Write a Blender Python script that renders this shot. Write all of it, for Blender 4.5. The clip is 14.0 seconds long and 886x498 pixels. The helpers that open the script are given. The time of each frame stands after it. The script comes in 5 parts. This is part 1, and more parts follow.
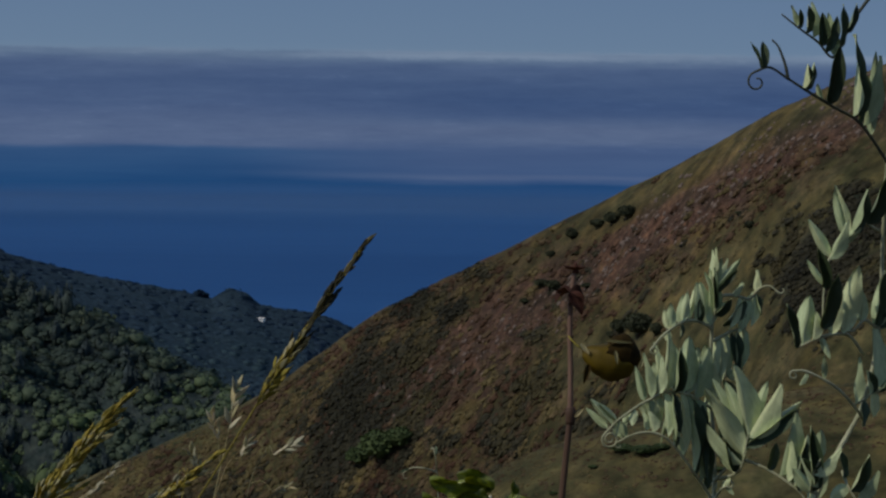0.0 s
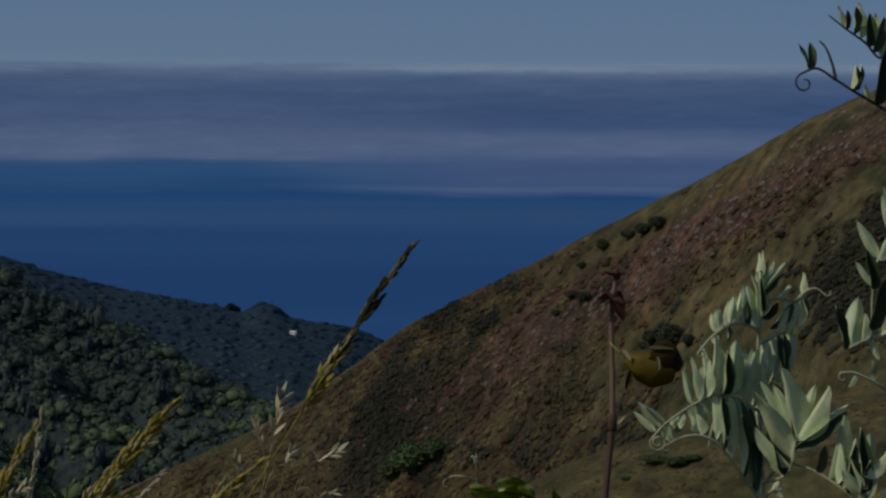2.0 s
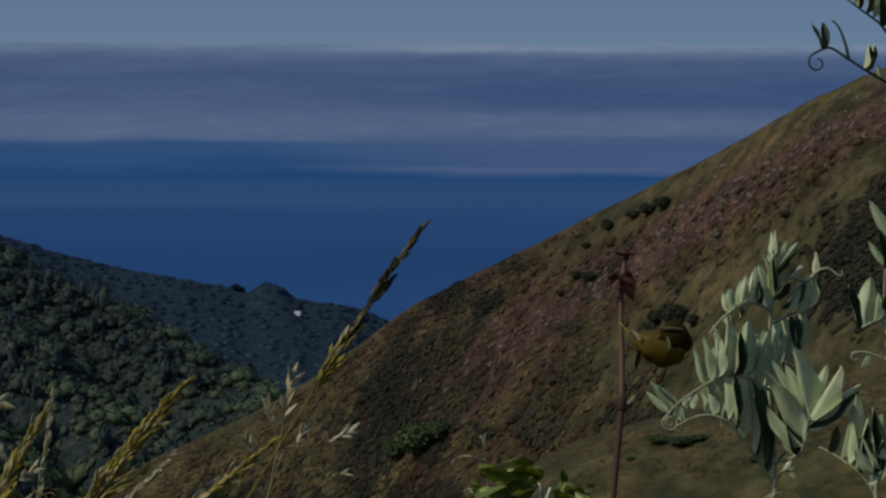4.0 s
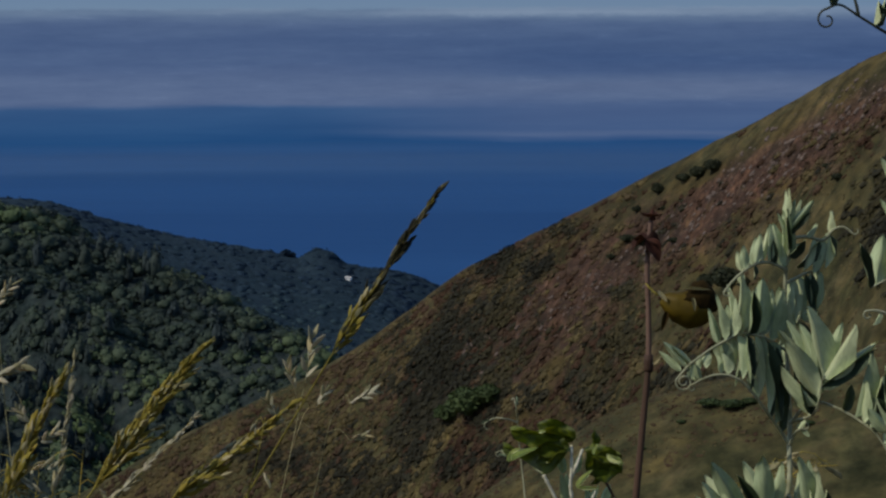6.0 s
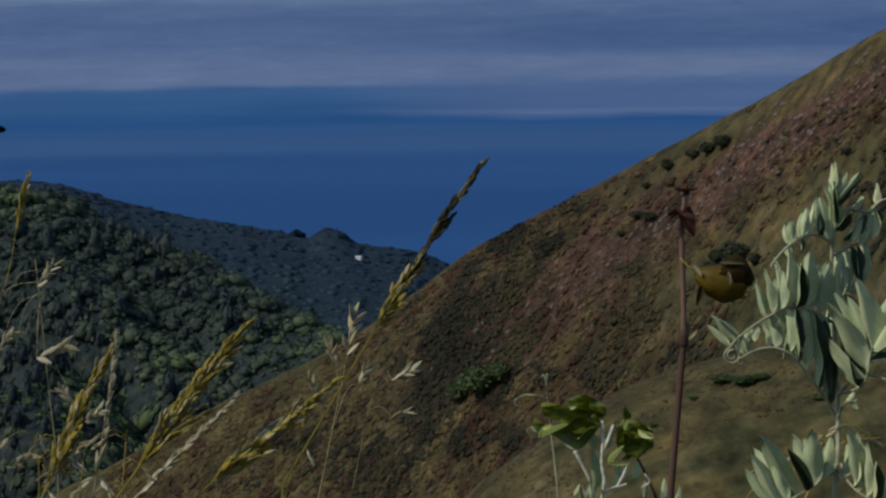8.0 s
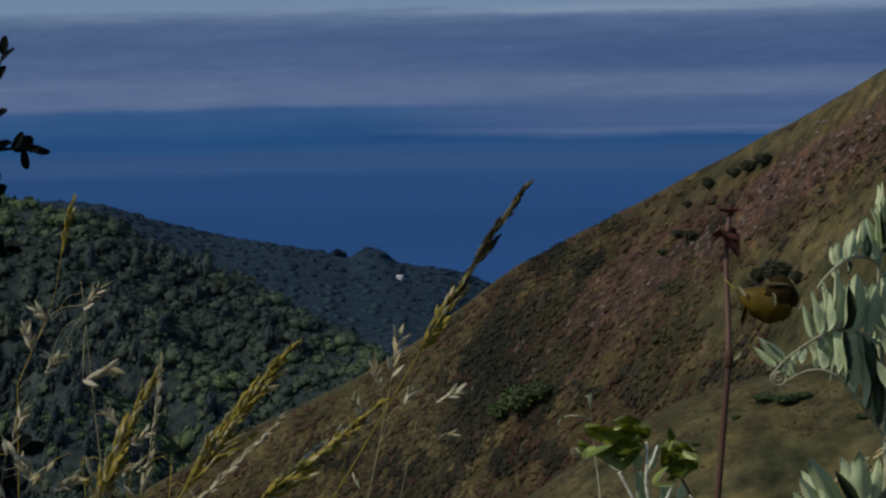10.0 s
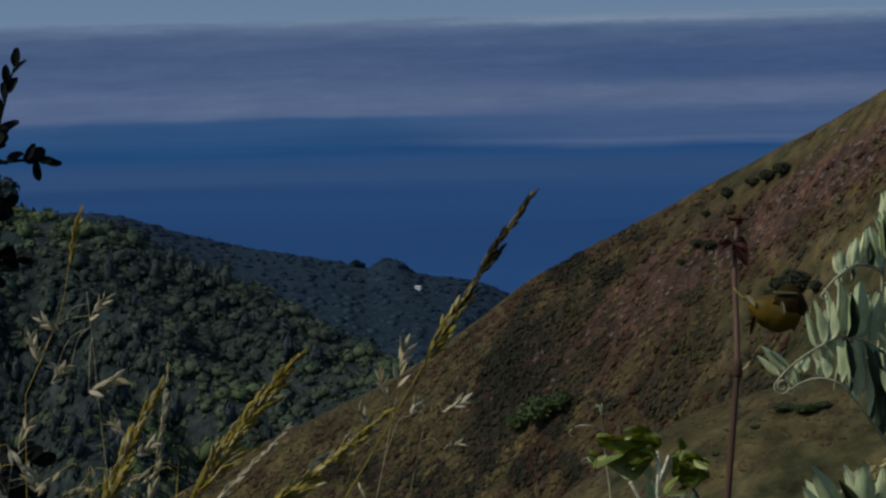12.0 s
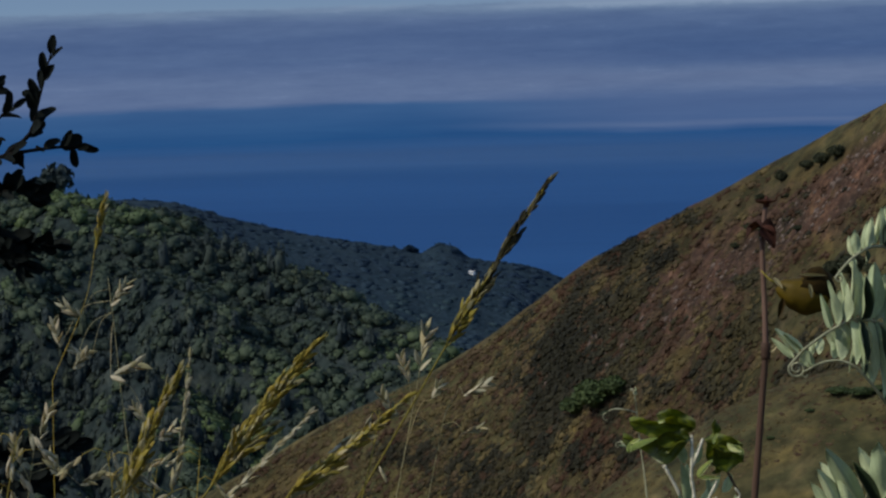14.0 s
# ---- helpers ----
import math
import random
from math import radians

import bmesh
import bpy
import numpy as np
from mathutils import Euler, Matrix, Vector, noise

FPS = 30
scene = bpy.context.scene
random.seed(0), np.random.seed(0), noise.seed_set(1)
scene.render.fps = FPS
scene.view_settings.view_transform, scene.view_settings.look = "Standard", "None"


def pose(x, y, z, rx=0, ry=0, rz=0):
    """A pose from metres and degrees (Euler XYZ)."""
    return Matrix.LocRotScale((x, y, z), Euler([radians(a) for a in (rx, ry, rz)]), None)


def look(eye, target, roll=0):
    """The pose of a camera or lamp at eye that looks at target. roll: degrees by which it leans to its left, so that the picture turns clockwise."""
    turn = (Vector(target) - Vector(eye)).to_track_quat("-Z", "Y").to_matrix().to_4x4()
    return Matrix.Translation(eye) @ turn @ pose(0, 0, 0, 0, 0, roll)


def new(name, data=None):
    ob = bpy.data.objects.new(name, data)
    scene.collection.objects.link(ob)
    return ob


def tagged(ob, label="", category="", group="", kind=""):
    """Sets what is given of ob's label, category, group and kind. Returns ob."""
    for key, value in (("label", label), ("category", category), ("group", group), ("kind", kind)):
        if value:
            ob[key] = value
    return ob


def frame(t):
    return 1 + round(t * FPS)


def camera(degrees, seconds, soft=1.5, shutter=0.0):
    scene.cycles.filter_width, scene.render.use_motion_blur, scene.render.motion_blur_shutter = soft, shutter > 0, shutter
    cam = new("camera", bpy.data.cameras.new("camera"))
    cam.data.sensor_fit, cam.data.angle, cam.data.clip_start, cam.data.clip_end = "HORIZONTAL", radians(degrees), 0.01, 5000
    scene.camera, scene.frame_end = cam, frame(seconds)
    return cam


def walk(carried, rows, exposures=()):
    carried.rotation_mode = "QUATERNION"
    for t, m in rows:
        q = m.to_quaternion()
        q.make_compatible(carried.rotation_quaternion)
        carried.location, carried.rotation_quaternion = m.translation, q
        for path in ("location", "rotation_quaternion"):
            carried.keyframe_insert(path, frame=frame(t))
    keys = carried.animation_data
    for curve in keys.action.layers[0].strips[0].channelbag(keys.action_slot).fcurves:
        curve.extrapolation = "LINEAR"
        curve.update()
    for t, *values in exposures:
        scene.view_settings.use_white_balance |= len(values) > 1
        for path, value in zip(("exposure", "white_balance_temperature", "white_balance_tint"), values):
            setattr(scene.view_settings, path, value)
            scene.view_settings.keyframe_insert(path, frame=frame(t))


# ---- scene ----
cam = camera(23.0, 14.0, soft=2.4)
# ---------------------------------------------------------------- camera and its walk
CAM_ROWS = [
    (0.0, pose(0.0037, 0.0006, 1.6056, 85.346, -0.782, -2.473)),
    (0.5, pose(0.0181, 0.0001, 1.6007, 86.532, -0.003, -0.282)),
    (1.0, pose(0.0037, -0.0002, 1.5985, 85.848, -0.031, -0.400)),
    (1.5, pose(0.0011, 0.0000, 1.6001, 85.662, -0.370, -0.926)),
    (2.0, pose(-0.0040, 0.0002, 1.6016, 85.662, -0.370, -1.693)),
    (2.5, pose(0.0001, 0.0001, 1.6008, 85.539, -0.380, -1.723)),
    (5.0, pose(-0.0119, 0.0002, 1.6020, 84.455, 0.057, -1.152)),
    (5.5, pose(-0.0028, 0.0001, 1.6011, 84.063, 0.146, -0.680)),
    (6.0, pose(0.0108, -0.0000, 1.5997, 84.209, 0.155, -0.295)),
    (6.5, pose(0.0419, -0.0003, 1.5971, 84.356, 0.423, -0.028)),
    (7.0, pose(0.0240, -0.0005, 1.5953, 84.199, 0.510, -0.030)),
    (7.5, pose(0.0149, -0.0003, 1.5970, 83.949, 0.550, -0.238)),
    (8.0, pose(-0.0074, -0.0002, 1.5986, 83.649, 0.749, -0.090)),
    (8.5, pose(0.0020, 0.0001, 1.6007, 83.528, 0.732, 0.245)),
    (9.0, pose(-0.0022, 0.0001, 1.6006, 83.663, 1.030, 0.718)),
    (11.5, pose(-0.0117, -0.0000, 1.5999, 84.666, 1.024, 1.198)),
    (12.0, pose(-0.0018, -0.0000, 1.5997, 84.455, 1.247, 1.429)),
    (12.5, pose(-0.0062, -0.0001, 1.5995, 84.352, 1.295, 1.796)),
    (13.0, pose(0.0023, 0.0001, 1.6008, 83.916, 1.417, 1.823)),
    (13.5, pose(-0.0039, -0.0001, 1.5989, 83.765, 1.627, 2.338)),
    (14.0, pose(0.0180, -0.0001, 1.5987, 84.092, 1.663, 2.797)),
]
walk(cam, CAM_ROWS, [(0.0, -0.56), (0.5, -0.72), (1.0, -0.92), (1.5, -0.82), (2.0, -0.76), (2.7, -0.72), (5.0, -0.5), (6.5, -0.37), (9.0, -0.22), (11.5, -0.52), (12.5, -0.44), (14.0, -0.2)])

# ---------------------------------------------------------------- world, sun, exposure
SUN_EL, SUN_AZ = 44.0, -112.0          # degrees above the horizon, degrees right of straight ahead
world = bpy.data.worlds.new("world")
scene.world = world
world.use_nodes = True
wt = world.node_tree
wt.nodes.clear()
w_out = wt.nodes.new("ShaderNodeOutputWorld")
w_bg = wt.nodes.new("ShaderNodeBackground")
w_sky = wt.nodes.new("ShaderNodeTexSky")
w_sky.sky_type = "NISHITA"
w_sky.sun_disc = False
w_sky.sun_elevation = radians(SUN_EL)
w_sky.sun_rotation = radians(SUN_AZ)
w_sky.altitude = 250
w_sky.air_density, w_sky.dust_density, w_sky.ozone_density = 1.0, 0.6, 2.5
w_bg.inputs["Strength"].default_value = 0.135
wt.links.new(w_sky.outputs[0], w_bg.inputs[0])
wt.links.new(w_bg.outputs[0], w_out.inputs[0])

sun_data = bpy.data.lights.new("sun", "SUN")
sun_data.energy, sun_data.angle, sun_data.color = 3.0, radians(0.5), (1.0, 0.93, 0.81)
sun_ob = new("sun", sun_data)
ax, el = radians(SUN_AZ), radians(SUN_EL)
sun_dir = Vector((math.sin(ax) * math.cos(el), math.cos(ax) * math.cos(el), math.sin(el)))
sun_ob.matrix_world = look(sun_dir * 400, (0, 0, 0))

# ---------------------------------------------------------------- materials


def mat_new(name):
    m = bpy.data.materials.new(name)
    m.use_nodes = True
    nt = m.node_tree
    nt.nodes.clear()
    return m, nt


def nd(nt, kind, **kw):
    n = nt.nodes.new(kind)
    for k, v in kw.items():
        n.inputs[k.replace("_", " ")].default_value = v
    return n


def ramp(nt, fac, stops):
    n = nt.nodes.new("ShaderNodeValToRGB")
    e = n.color_ramp.elements
    while len(e) < len(stops):
        e.new(0.5)
    for i, (p, c) in enumerate(stops):
        e[i].position = p
        e[i].color = (*c, 1) if len(c) == 3 else c
    nt.links.new(fac, n.inputs[0])
    return n.outputs[0]


def noise_fac(nt, scale, detail=4, rough=0.55, stretch=None, coord="Object"):
    tc = nt.nodes.new("ShaderNodeTexCoord")
    src = tc.outputs[coord]
    if stretch:
        mp = nt.nodes.new("ShaderNodeMapping")
        mp.inputs["Scale"].default_value = stretch
        nt.links.new(src, mp.inputs[0])
        src = mp.outputs[0]
    n = nd(nt, "ShaderNodeTexNoise", Scale=scale, Detail=detail, Roughness=rough)
    nt.links.new(src, n.inputs["Vector"])
    return n.outputs["Fac"]


def mixc(nt, fac, a, b, mode="MIX"):
    n = nt.nodes.new("ShaderNodeMix")
    n.data_type, n.blend_type = "RGBA", mode
    for sock, v in ((n.inputs[0], fac), (n.inputs[6], a), (n.inputs[7], b)):
        if hasattr(v, "links"):
            nt.links.new(v, sock)
        elif isinstance(v, (int, float)):
            sock.default_value = v
        else:
            sock.default_value = (*v, 1)
    return n.outputs[2]


def mathn(nt, op, a, b=0.0, clamp=False):
    n = nt.nodes.new("ShaderNodeMath")
    n.operation, n.use_clamp = op, clamp
    for sock, v in zip(n.inputs, (a, b)):
        if hasattr(v, "links"):
            nt.links.new(v, sock)
        else:
            sock.default_value = v
    return n.outputs[0]


def finish(nt, color, rough=0.8, bump=None, bump_dist=0.01, bump_strength=0.5, spec=0.3):
    b = nt.nodes.new("ShaderNodeBsdfPrincipled")
    o = nt.nodes.new("ShaderNodeOutputMaterial")
    if hasattr(color, "links"):
        nt.links.new(color, b.inputs["Base Color"])
    else:
        b.inputs["Base Color"].default_value = (*color, 1)
    if hasattr(rough, "links"):
        nt.links.new(rough, b.inputs["Roughness"])
    else:
        b.inputs["Roughness"].default_value = rough
    b.inputs["Specular IOR Level"].default_value = spec
    if bump is not None:
        bn = nd(nt, "ShaderNodeBump", Distance=bump_dist, Strength=bump_strength)
        nt.links.new(bump, bn.inputs["Height"])
        nt.links.new(bn.outputs[0], b.inputs["Normal"])
    nt.links.new(b.outputs[0], o.inputs[0])
    return b


def leaf_material(name, dark, light, scale, translucent=0.35, rough=0.55, vein=0.25, spec=0.35, island=False, glow=None, old=(0.62, 0.64, 0.58), young=(1.55, 1.42, 1.0)):
    """Leaf blades: mottled colour, part of the light passes through; old is the tint of the darkest plants."""
    m, nt = mat_new(name)
    f1 = noise_fac(nt, scale, 5)
    col = ramp(nt, f1, [(0.3, dark), (0.7, light)])
    if island:
        g = nt.nodes.new("ShaderNodeNewGeometry")
        at = nt.nodes.new("ShaderNodeAttribute")
        at.attribute_name = "tint"
        col = mixc(nt, 1.0, col, ramp(nt, g.outputs["Random Per Island"], [(0.0, (0.86, 0.88, 0.86)), (1.0, (1.14, 1.12, 1.1))]), "MULTIPLY")
        var = ramp(nt, at.outputs["Fac"], [(0.0, old), (0.35, tuple(0.5 * c + 0.5 for c in old)), (0.65, tuple(0.82 + 0.22 * c / young[1] for c in young)), (1.0, young)])
    else:
        oi = nt.nodes.new("ShaderNodeObjectInfo")
        var = ramp(nt, oi.outputs["Random"], [(0.0, (0.58, 0.62, 0.54)), (0.5, (0.95, 1.0, 0.90)), (1.0, (1.25, 1.2, 1.08))])
    col = mixc(nt, 1.0, col, var, "MULTIPLY")
    b = nt.nodes.new("ShaderNodeBsdfPrincipled")
    nt.links.new(col, b.inputs["Base Color"])
    b.inputs["Roughness"].default_value = rough
    b.inputs["Specular IOR Level"].default_value = spec
    bn = nd(nt, "ShaderNodeBump", Distance=0.001, Strength=vein)
    nt.links.new(noise_fac(nt, scale * 3, 3), bn.inputs["Height"])
    nt.links.new(bn.outputs[0], b.inputs["Normal"])
    tr = nt.nodes.new("ShaderNodeBsdfTranslucent")
    nt.links.new(mixc(nt, 1.0, col, glow or (1.2, 1.25, 0.6), "MULTIPLY"), tr.inputs[0])
    ms = nt.nodes.new("ShaderNodeMixShader")
    ms.inputs[0].default_value = translucent
    o = nt.nodes.new("ShaderNodeOutputMaterial")
    nt.links.new(b.outputs[0], ms.inputs[1])
    nt.links.new(tr.outputs[0], ms.inputs[2])
    nt.links.new(ms.outputs[0], o.inputs[0])
    return m


def ground_material():
    """Dry hillside: olive and straw grass, reddish scree, darker damp soil."""
    m, nt = mat_new("hillside_ground")
    big = noise_fac(nt, 0.016, 5, 0.6)
    mid = noise_fac(nt, 0.11, 6, 0.62)
    fine = noise_fac(nt, 0.9, 6, 0.7)
    grass = ramp(nt, mid, [(0.3, (0.035, 0.029, 0.013)), (0.5, (0.062, 0.049, 0.023)), (0.72, (0.102, 0.080, 0.038))])
    soil = ramp(nt, fine, [(0.3, (0.036, 0.022, 0.017)), (0.5, (0.055, 0.034, 0.026)), (0.64, (0.085, 0.054, 0.041)), (0.80, (0.165, 0.112, 0.087))])
    at = nt.nodes.new("ShaderNodeAttribute")
    at.attribute_name = "scree"
    f = mathn(nt, "ADD", at.outputs["Fac"], mathn(nt, "MULTIPLY", mathn(nt, "SUBTRACT", mid, 0.5), 1.6))
    f = ramp(nt, f, [(0.38, (0, 0, 0)), (0.62, (1, 1, 1))])
    col = mixc(nt, f, grass, soil)
    dr = nt.nodes.new("ShaderNodeAttribute")
    dr.attribute_name = "dry"
    col = mixc(nt, dr.outputs["Fac"], col, ramp(nt, mid, [(0.3, (0.038, 0.037, 0.017)), (0.5, (0.069, 0.063, 0.029)), (0.62, (0.095, 0.083, 0.040)), (0.75, (0.130, 0.110, 0.057))]))
    # wooded ground: bluish shade and haze are part of its base colour
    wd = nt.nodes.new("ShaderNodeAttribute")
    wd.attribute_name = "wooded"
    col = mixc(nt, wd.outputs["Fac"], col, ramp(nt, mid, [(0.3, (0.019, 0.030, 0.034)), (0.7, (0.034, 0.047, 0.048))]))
    # ground of the far ridge: distance haze put into a blue base colour
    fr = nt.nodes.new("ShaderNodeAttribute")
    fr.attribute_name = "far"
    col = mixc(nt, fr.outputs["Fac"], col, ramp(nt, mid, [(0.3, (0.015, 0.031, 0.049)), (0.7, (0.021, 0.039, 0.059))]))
    col = mixc(nt, 1.0, col, ramp(nt, fine, [(0.25, (0.72, 0.72, 0.72)), (0.5, (1, 1, 1)), (0.75, (1.28, 1.25, 1.2))]), "MULTIPLY")
    mott = noise_fac(nt, 0.15, 5, 0.62)
    col = mixc(nt, 1.0, col, ramp(nt, mott, [(0.34, (0.50, 0.58, 0.58)), (0.44, (0.82, 0.88, 0.86)), (0.52, (1.02, 1.0, 1.0)), (0.62, (1.2, 1.12, 1.0)), (0.72, (1.36, 1.26, 1.05))]), "MULTIPLY")
    blot = noise_fac(nt, 0.32, 4, 0.6)
    col = mixc(nt, 1.0, col, ramp(nt, blot, [(0.3, (0.46, 0.48, 0.47)), (0.5, (1, 1, 1)), (0.7, (1.55, 1.48, 1.38))]), "MULTIPLY")
    col = mixc(nt, 1.0, col, ramp(nt, big, [(0.3, (0.75, 0.8, 0.75)), (0.7, (1.2, 1.12, 1.05))]), "MULTIPLY")
    finish(nt, col, 0.95, fine, 0.5, 0.5, 0.1)
    return m


def sea_material():
    m, nt = mat_new("sea_water")
    a = noise_fac(nt, 0.02, 6, 0.6, (0.35, 1.0, 1.0))
    b = noise_fac(nt, 0.0022, 5, 0.6, (0.25, 1.0, 1.0))
    col = ramp(nt, b, [(0.35, (0.005, 0.056, 0.182)), (0.65, (0.012, 0.076, 0.222))])
    finish(nt, col, 0.55, a, 2.0, 0.35, 0.2)
    return m


def cloud_material():
    """Low stratus over the sea: long horizontal streaks, thin at the lower and upper edge."""
    m, nt = mat_new("stratus")
    tc = nt.nodes.new("ShaderNodeTexCoord")
    sep = nt.nodes.new("ShaderNodeSeparateXYZ")
    nt.links.new(tc.outputs["UV"], sep.inputs[0])
    h = mathn(nt, "SUBTRACT", mathn(nt, "MULTIPLY", sep.outputs[1], 0.961), 0.0141)      # about 0 at the foot, 1 at the top
    n1 = noise_fac(nt, 1.0, 4, 0.5, (1.6, 9.0, 1.0), "UV")
    n2 = noise_fac(nt, 1.0, 5, 0.55, (3.2, 26.0, 1.0), "UV")
    n3 = noise_fac(nt, 1.0, 6, 0.65, (30.0, 60.0, 1.0), "UV")
    hh = mathn(nt, "ADD", h, mathn(nt, "MULTIPLY", mathn(nt, "SUBTRACT", n1, 0.5), 0.030))
    hh = mathn(nt, "ADD", hh, mathn(nt, "MULTIPLY", mathn(nt, "SUBTRACT", n2, 0.5), 0.022))
    # 0.096 of h is one degree; the bank has a flat foot on one side and sinks lower on the other, over a pale line
    flat = ramp(nt, hh, [(0.05, (0.020, 0.082, 0.228)), (0.082, (0.030, 0.096, 0.246)), (0.128, (0.042, 0.110, 0.262)), (0.142, (0.108, 0.164, 0.310)), (0.170, (0.118, 0.175, 0.320)), (0.210, (0.108, 0.164, 0.308)),
                         (0.245, (0.088, 0.144, 0.288)), (0.300, (0.078, 0.132, 0.272)), (0.340, (0.095, 0.152, 0.292)), (0.368, (0.15, 0.225, 0.36))])
    sunk = ramp(nt, hh, [(0.048, (0.020, 0.080, 0.226)), (0.060, (0.064, 0.122, 0.272)), (0.068, (0.096, 0.153, 0.300)), (0.078, (0.068, 0.126, 0.276)), (0.148, (0.082, 0.138, 0.285)), (0.166, (0.116, 0.173, 0.316)), (0.186, (0.125, 0.180, 0.320)),
                         (0.206, (0.104, 0.160, 0.300)), (0.228, (0.069, 0.121, 0.261)), (0.252, (0.061, 0.113, 0.251)), (0.300, (0.072, 0.126, 0.264)), (0.345, (0.092, 0.150, 0.290)), (0.368, (0.15, 0.225, 0.36))])
    side = mathn(nt, "ADD", mathn(nt, "MULTIPLY", sep.outputs[0], 0.1), mathn(nt, "MULTIPLY", mathn(nt, "SUBTRACT", n1, 0.5), 0.05))
    col = mixc(nt, ramp(nt, side, [(0.470, (0, 0, 0)), (0.522, (1, 1, 1))]), flat, sunk)
    col = mixc(nt, 1.0, col, ramp(nt, n2, [(0.32, (0.93, 0.94, 0.96)), (0.5, (1.0, 1.0, 1.0)), (0.68, (1.09, 1.07, 1.04))]), "MULTIPLY")
    n4 = noise_fac(nt, 1.0, 7, 0.7, (9.0, 34.0, 1.0), "UV")
    wisp = ramp(nt, n4, [(0.36, (0.92, 0.93, 0.95)), (0.5, (1.0, 1.0, 1.0)), (0.60, (1.05, 1.04, 1.03)), (0.70, (1.24, 1.19, 1.13))])
    inside = ramp(nt, h, [(0.12, (0, 0, 0)), (0.15, (1, 1, 1))])
    col = mixc(nt, inside, col, mixc(nt, 1.0, col, wisp, "MULTIPLY"))
    sky = ramp(nt, h, [(0.36, (0.20, 0.30, 0.44)), (0.40, (0.18, 0.28, 0.43)), (0.6, (0.15, 0.245, 0.41)), (1.0, (0.11, 0.2, 0.38))])
    lip = mathn(nt, "ADD", h, mathn(nt, "MULTIPLY", mathn(nt, "SUBTRACT", n3, 0.5), 0.018))
    bright = mathn(nt, "MULTIPLY", ramp(nt, lip, [(0.358, (0, 0, 0)), (0.370, (1, 1, 1)), (0.380, (1, 1, 1)), (0.386, (0, 0, 0))]), ramp(nt, n1, [(0.45, (0, 0, 0)), (0.62, (1, 1, 1))]))
    col = mixc(nt, ramp(nt, lip, [(0.376, (0, 0, 0)), (0.384, (1, 1, 1))]), col, sky)
    col = mixc(nt, mathn(nt, "MULTIPLY", bright, 0.75), col, (0.27, 0.36, 0.50))
    low = ramp(nt, mathn(nt, "ADD", h, mathn(nt, "MULTIPLY", mathn(nt, "SUBTRACT", n2, 0.5), 0.03)), [(0.010, (0, 0, 0)), (0.050, (1, 1, 1))])
    top = ramp(nt, h, [(0.75, (1, 1, 1)), (0.98, (0, 0, 0))])
    alpha = mathn(nt, "MULTIPLY", low, top)
    # backdrop glows by itself; sky above and hazy sea below are in its colour
    em = nt.nodes.new("ShaderNodeEmission")
    nt.links.new(col, em.inputs[0])
    em.inputs[1].default_value = 1.07
    tp = nt.nodes.new("ShaderNodeBsdfTransparent")
    ms = nt.nodes.new("ShaderNodeMixShader")
    nt.links.new(alpha, ms.inputs[0])
    nt.links.new(tp.outputs[0], ms.inputs[1])
    nt.links.new(em.outputs[0], ms.inputs[2])
    o = nt.nodes.new("ShaderNodeOutputMaterial")
    nt.links.new(ms.outputs[0], o.inputs[0])
    return m


M_GROUND = ground_material()
M_SEA = sea_material()
M_CLOUD = cloud_material()
# blue in the darkest oak tints stands in for hazy shade
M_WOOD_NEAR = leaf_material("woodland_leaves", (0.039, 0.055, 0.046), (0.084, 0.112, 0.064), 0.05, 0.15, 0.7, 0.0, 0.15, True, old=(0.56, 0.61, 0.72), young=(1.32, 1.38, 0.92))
# blue of these distant leaves is haze mixed into their colour
M_WOOD_FAR_HAZED = leaf_material("hazed_far_woodland_leaves", (0.015, 0.031, 0.050), (0.023, 0.042, 0.063), 0.02, 0.05, 0.8, 0.0, 0.1, True, old=(0.72, 0.75, 0.82), young=(1.3, 1.25, 1.0))
M_SCRUB = leaf_material("scrub_leaves", (0.0625, 0.0425, 0.0265), (0.115, 0.080, 0.049), 0.10, 0.15, 0.85, 0.0, 0.1, True, old=(0.70, 0.56, 0.56), young=(1.24, 1.40, 1.02))
M_SHRUB = leaf_material("shrub_leaves", (0.025, 0.0225, 0.0135), (0.046, 0.042, 0.0245), 0.2, 0.15, 0.75, 0.0, 0.15, True)
M_DARK_BUSH = leaf_material("dark_bush_leaves", (0.026, 0.031, 0.020), (0.046, 0.054, 0.033), 0.4, 0.15, 0.75, 0.0, 0.15, True)
M_BUSH = leaf_material("green_bush_leaves", (0.034, 0.053, 0.023), (0.060, 0.088, 0.036), 0.4, 0.15, 0.7, 0.0, 0.15, True)
# conifer colour lifted towards blue to imitate haze in the shade
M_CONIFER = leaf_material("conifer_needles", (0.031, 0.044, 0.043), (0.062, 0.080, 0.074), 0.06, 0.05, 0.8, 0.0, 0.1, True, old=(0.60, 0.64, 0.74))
M_BARK = mat_new("bark")[0]
finish(M_BARK.node_tree, ramp(M_BARK.node_tree, noise_fac(M_BARK.node_tree, 4, 5), [(0.3, (0.02, 0.015, 0.011)), (0.7, (0.06, 0.045, 0.033))]), 0.9)

# ---------------------------------------------------------------- terrain
SEA_Z = -228.0


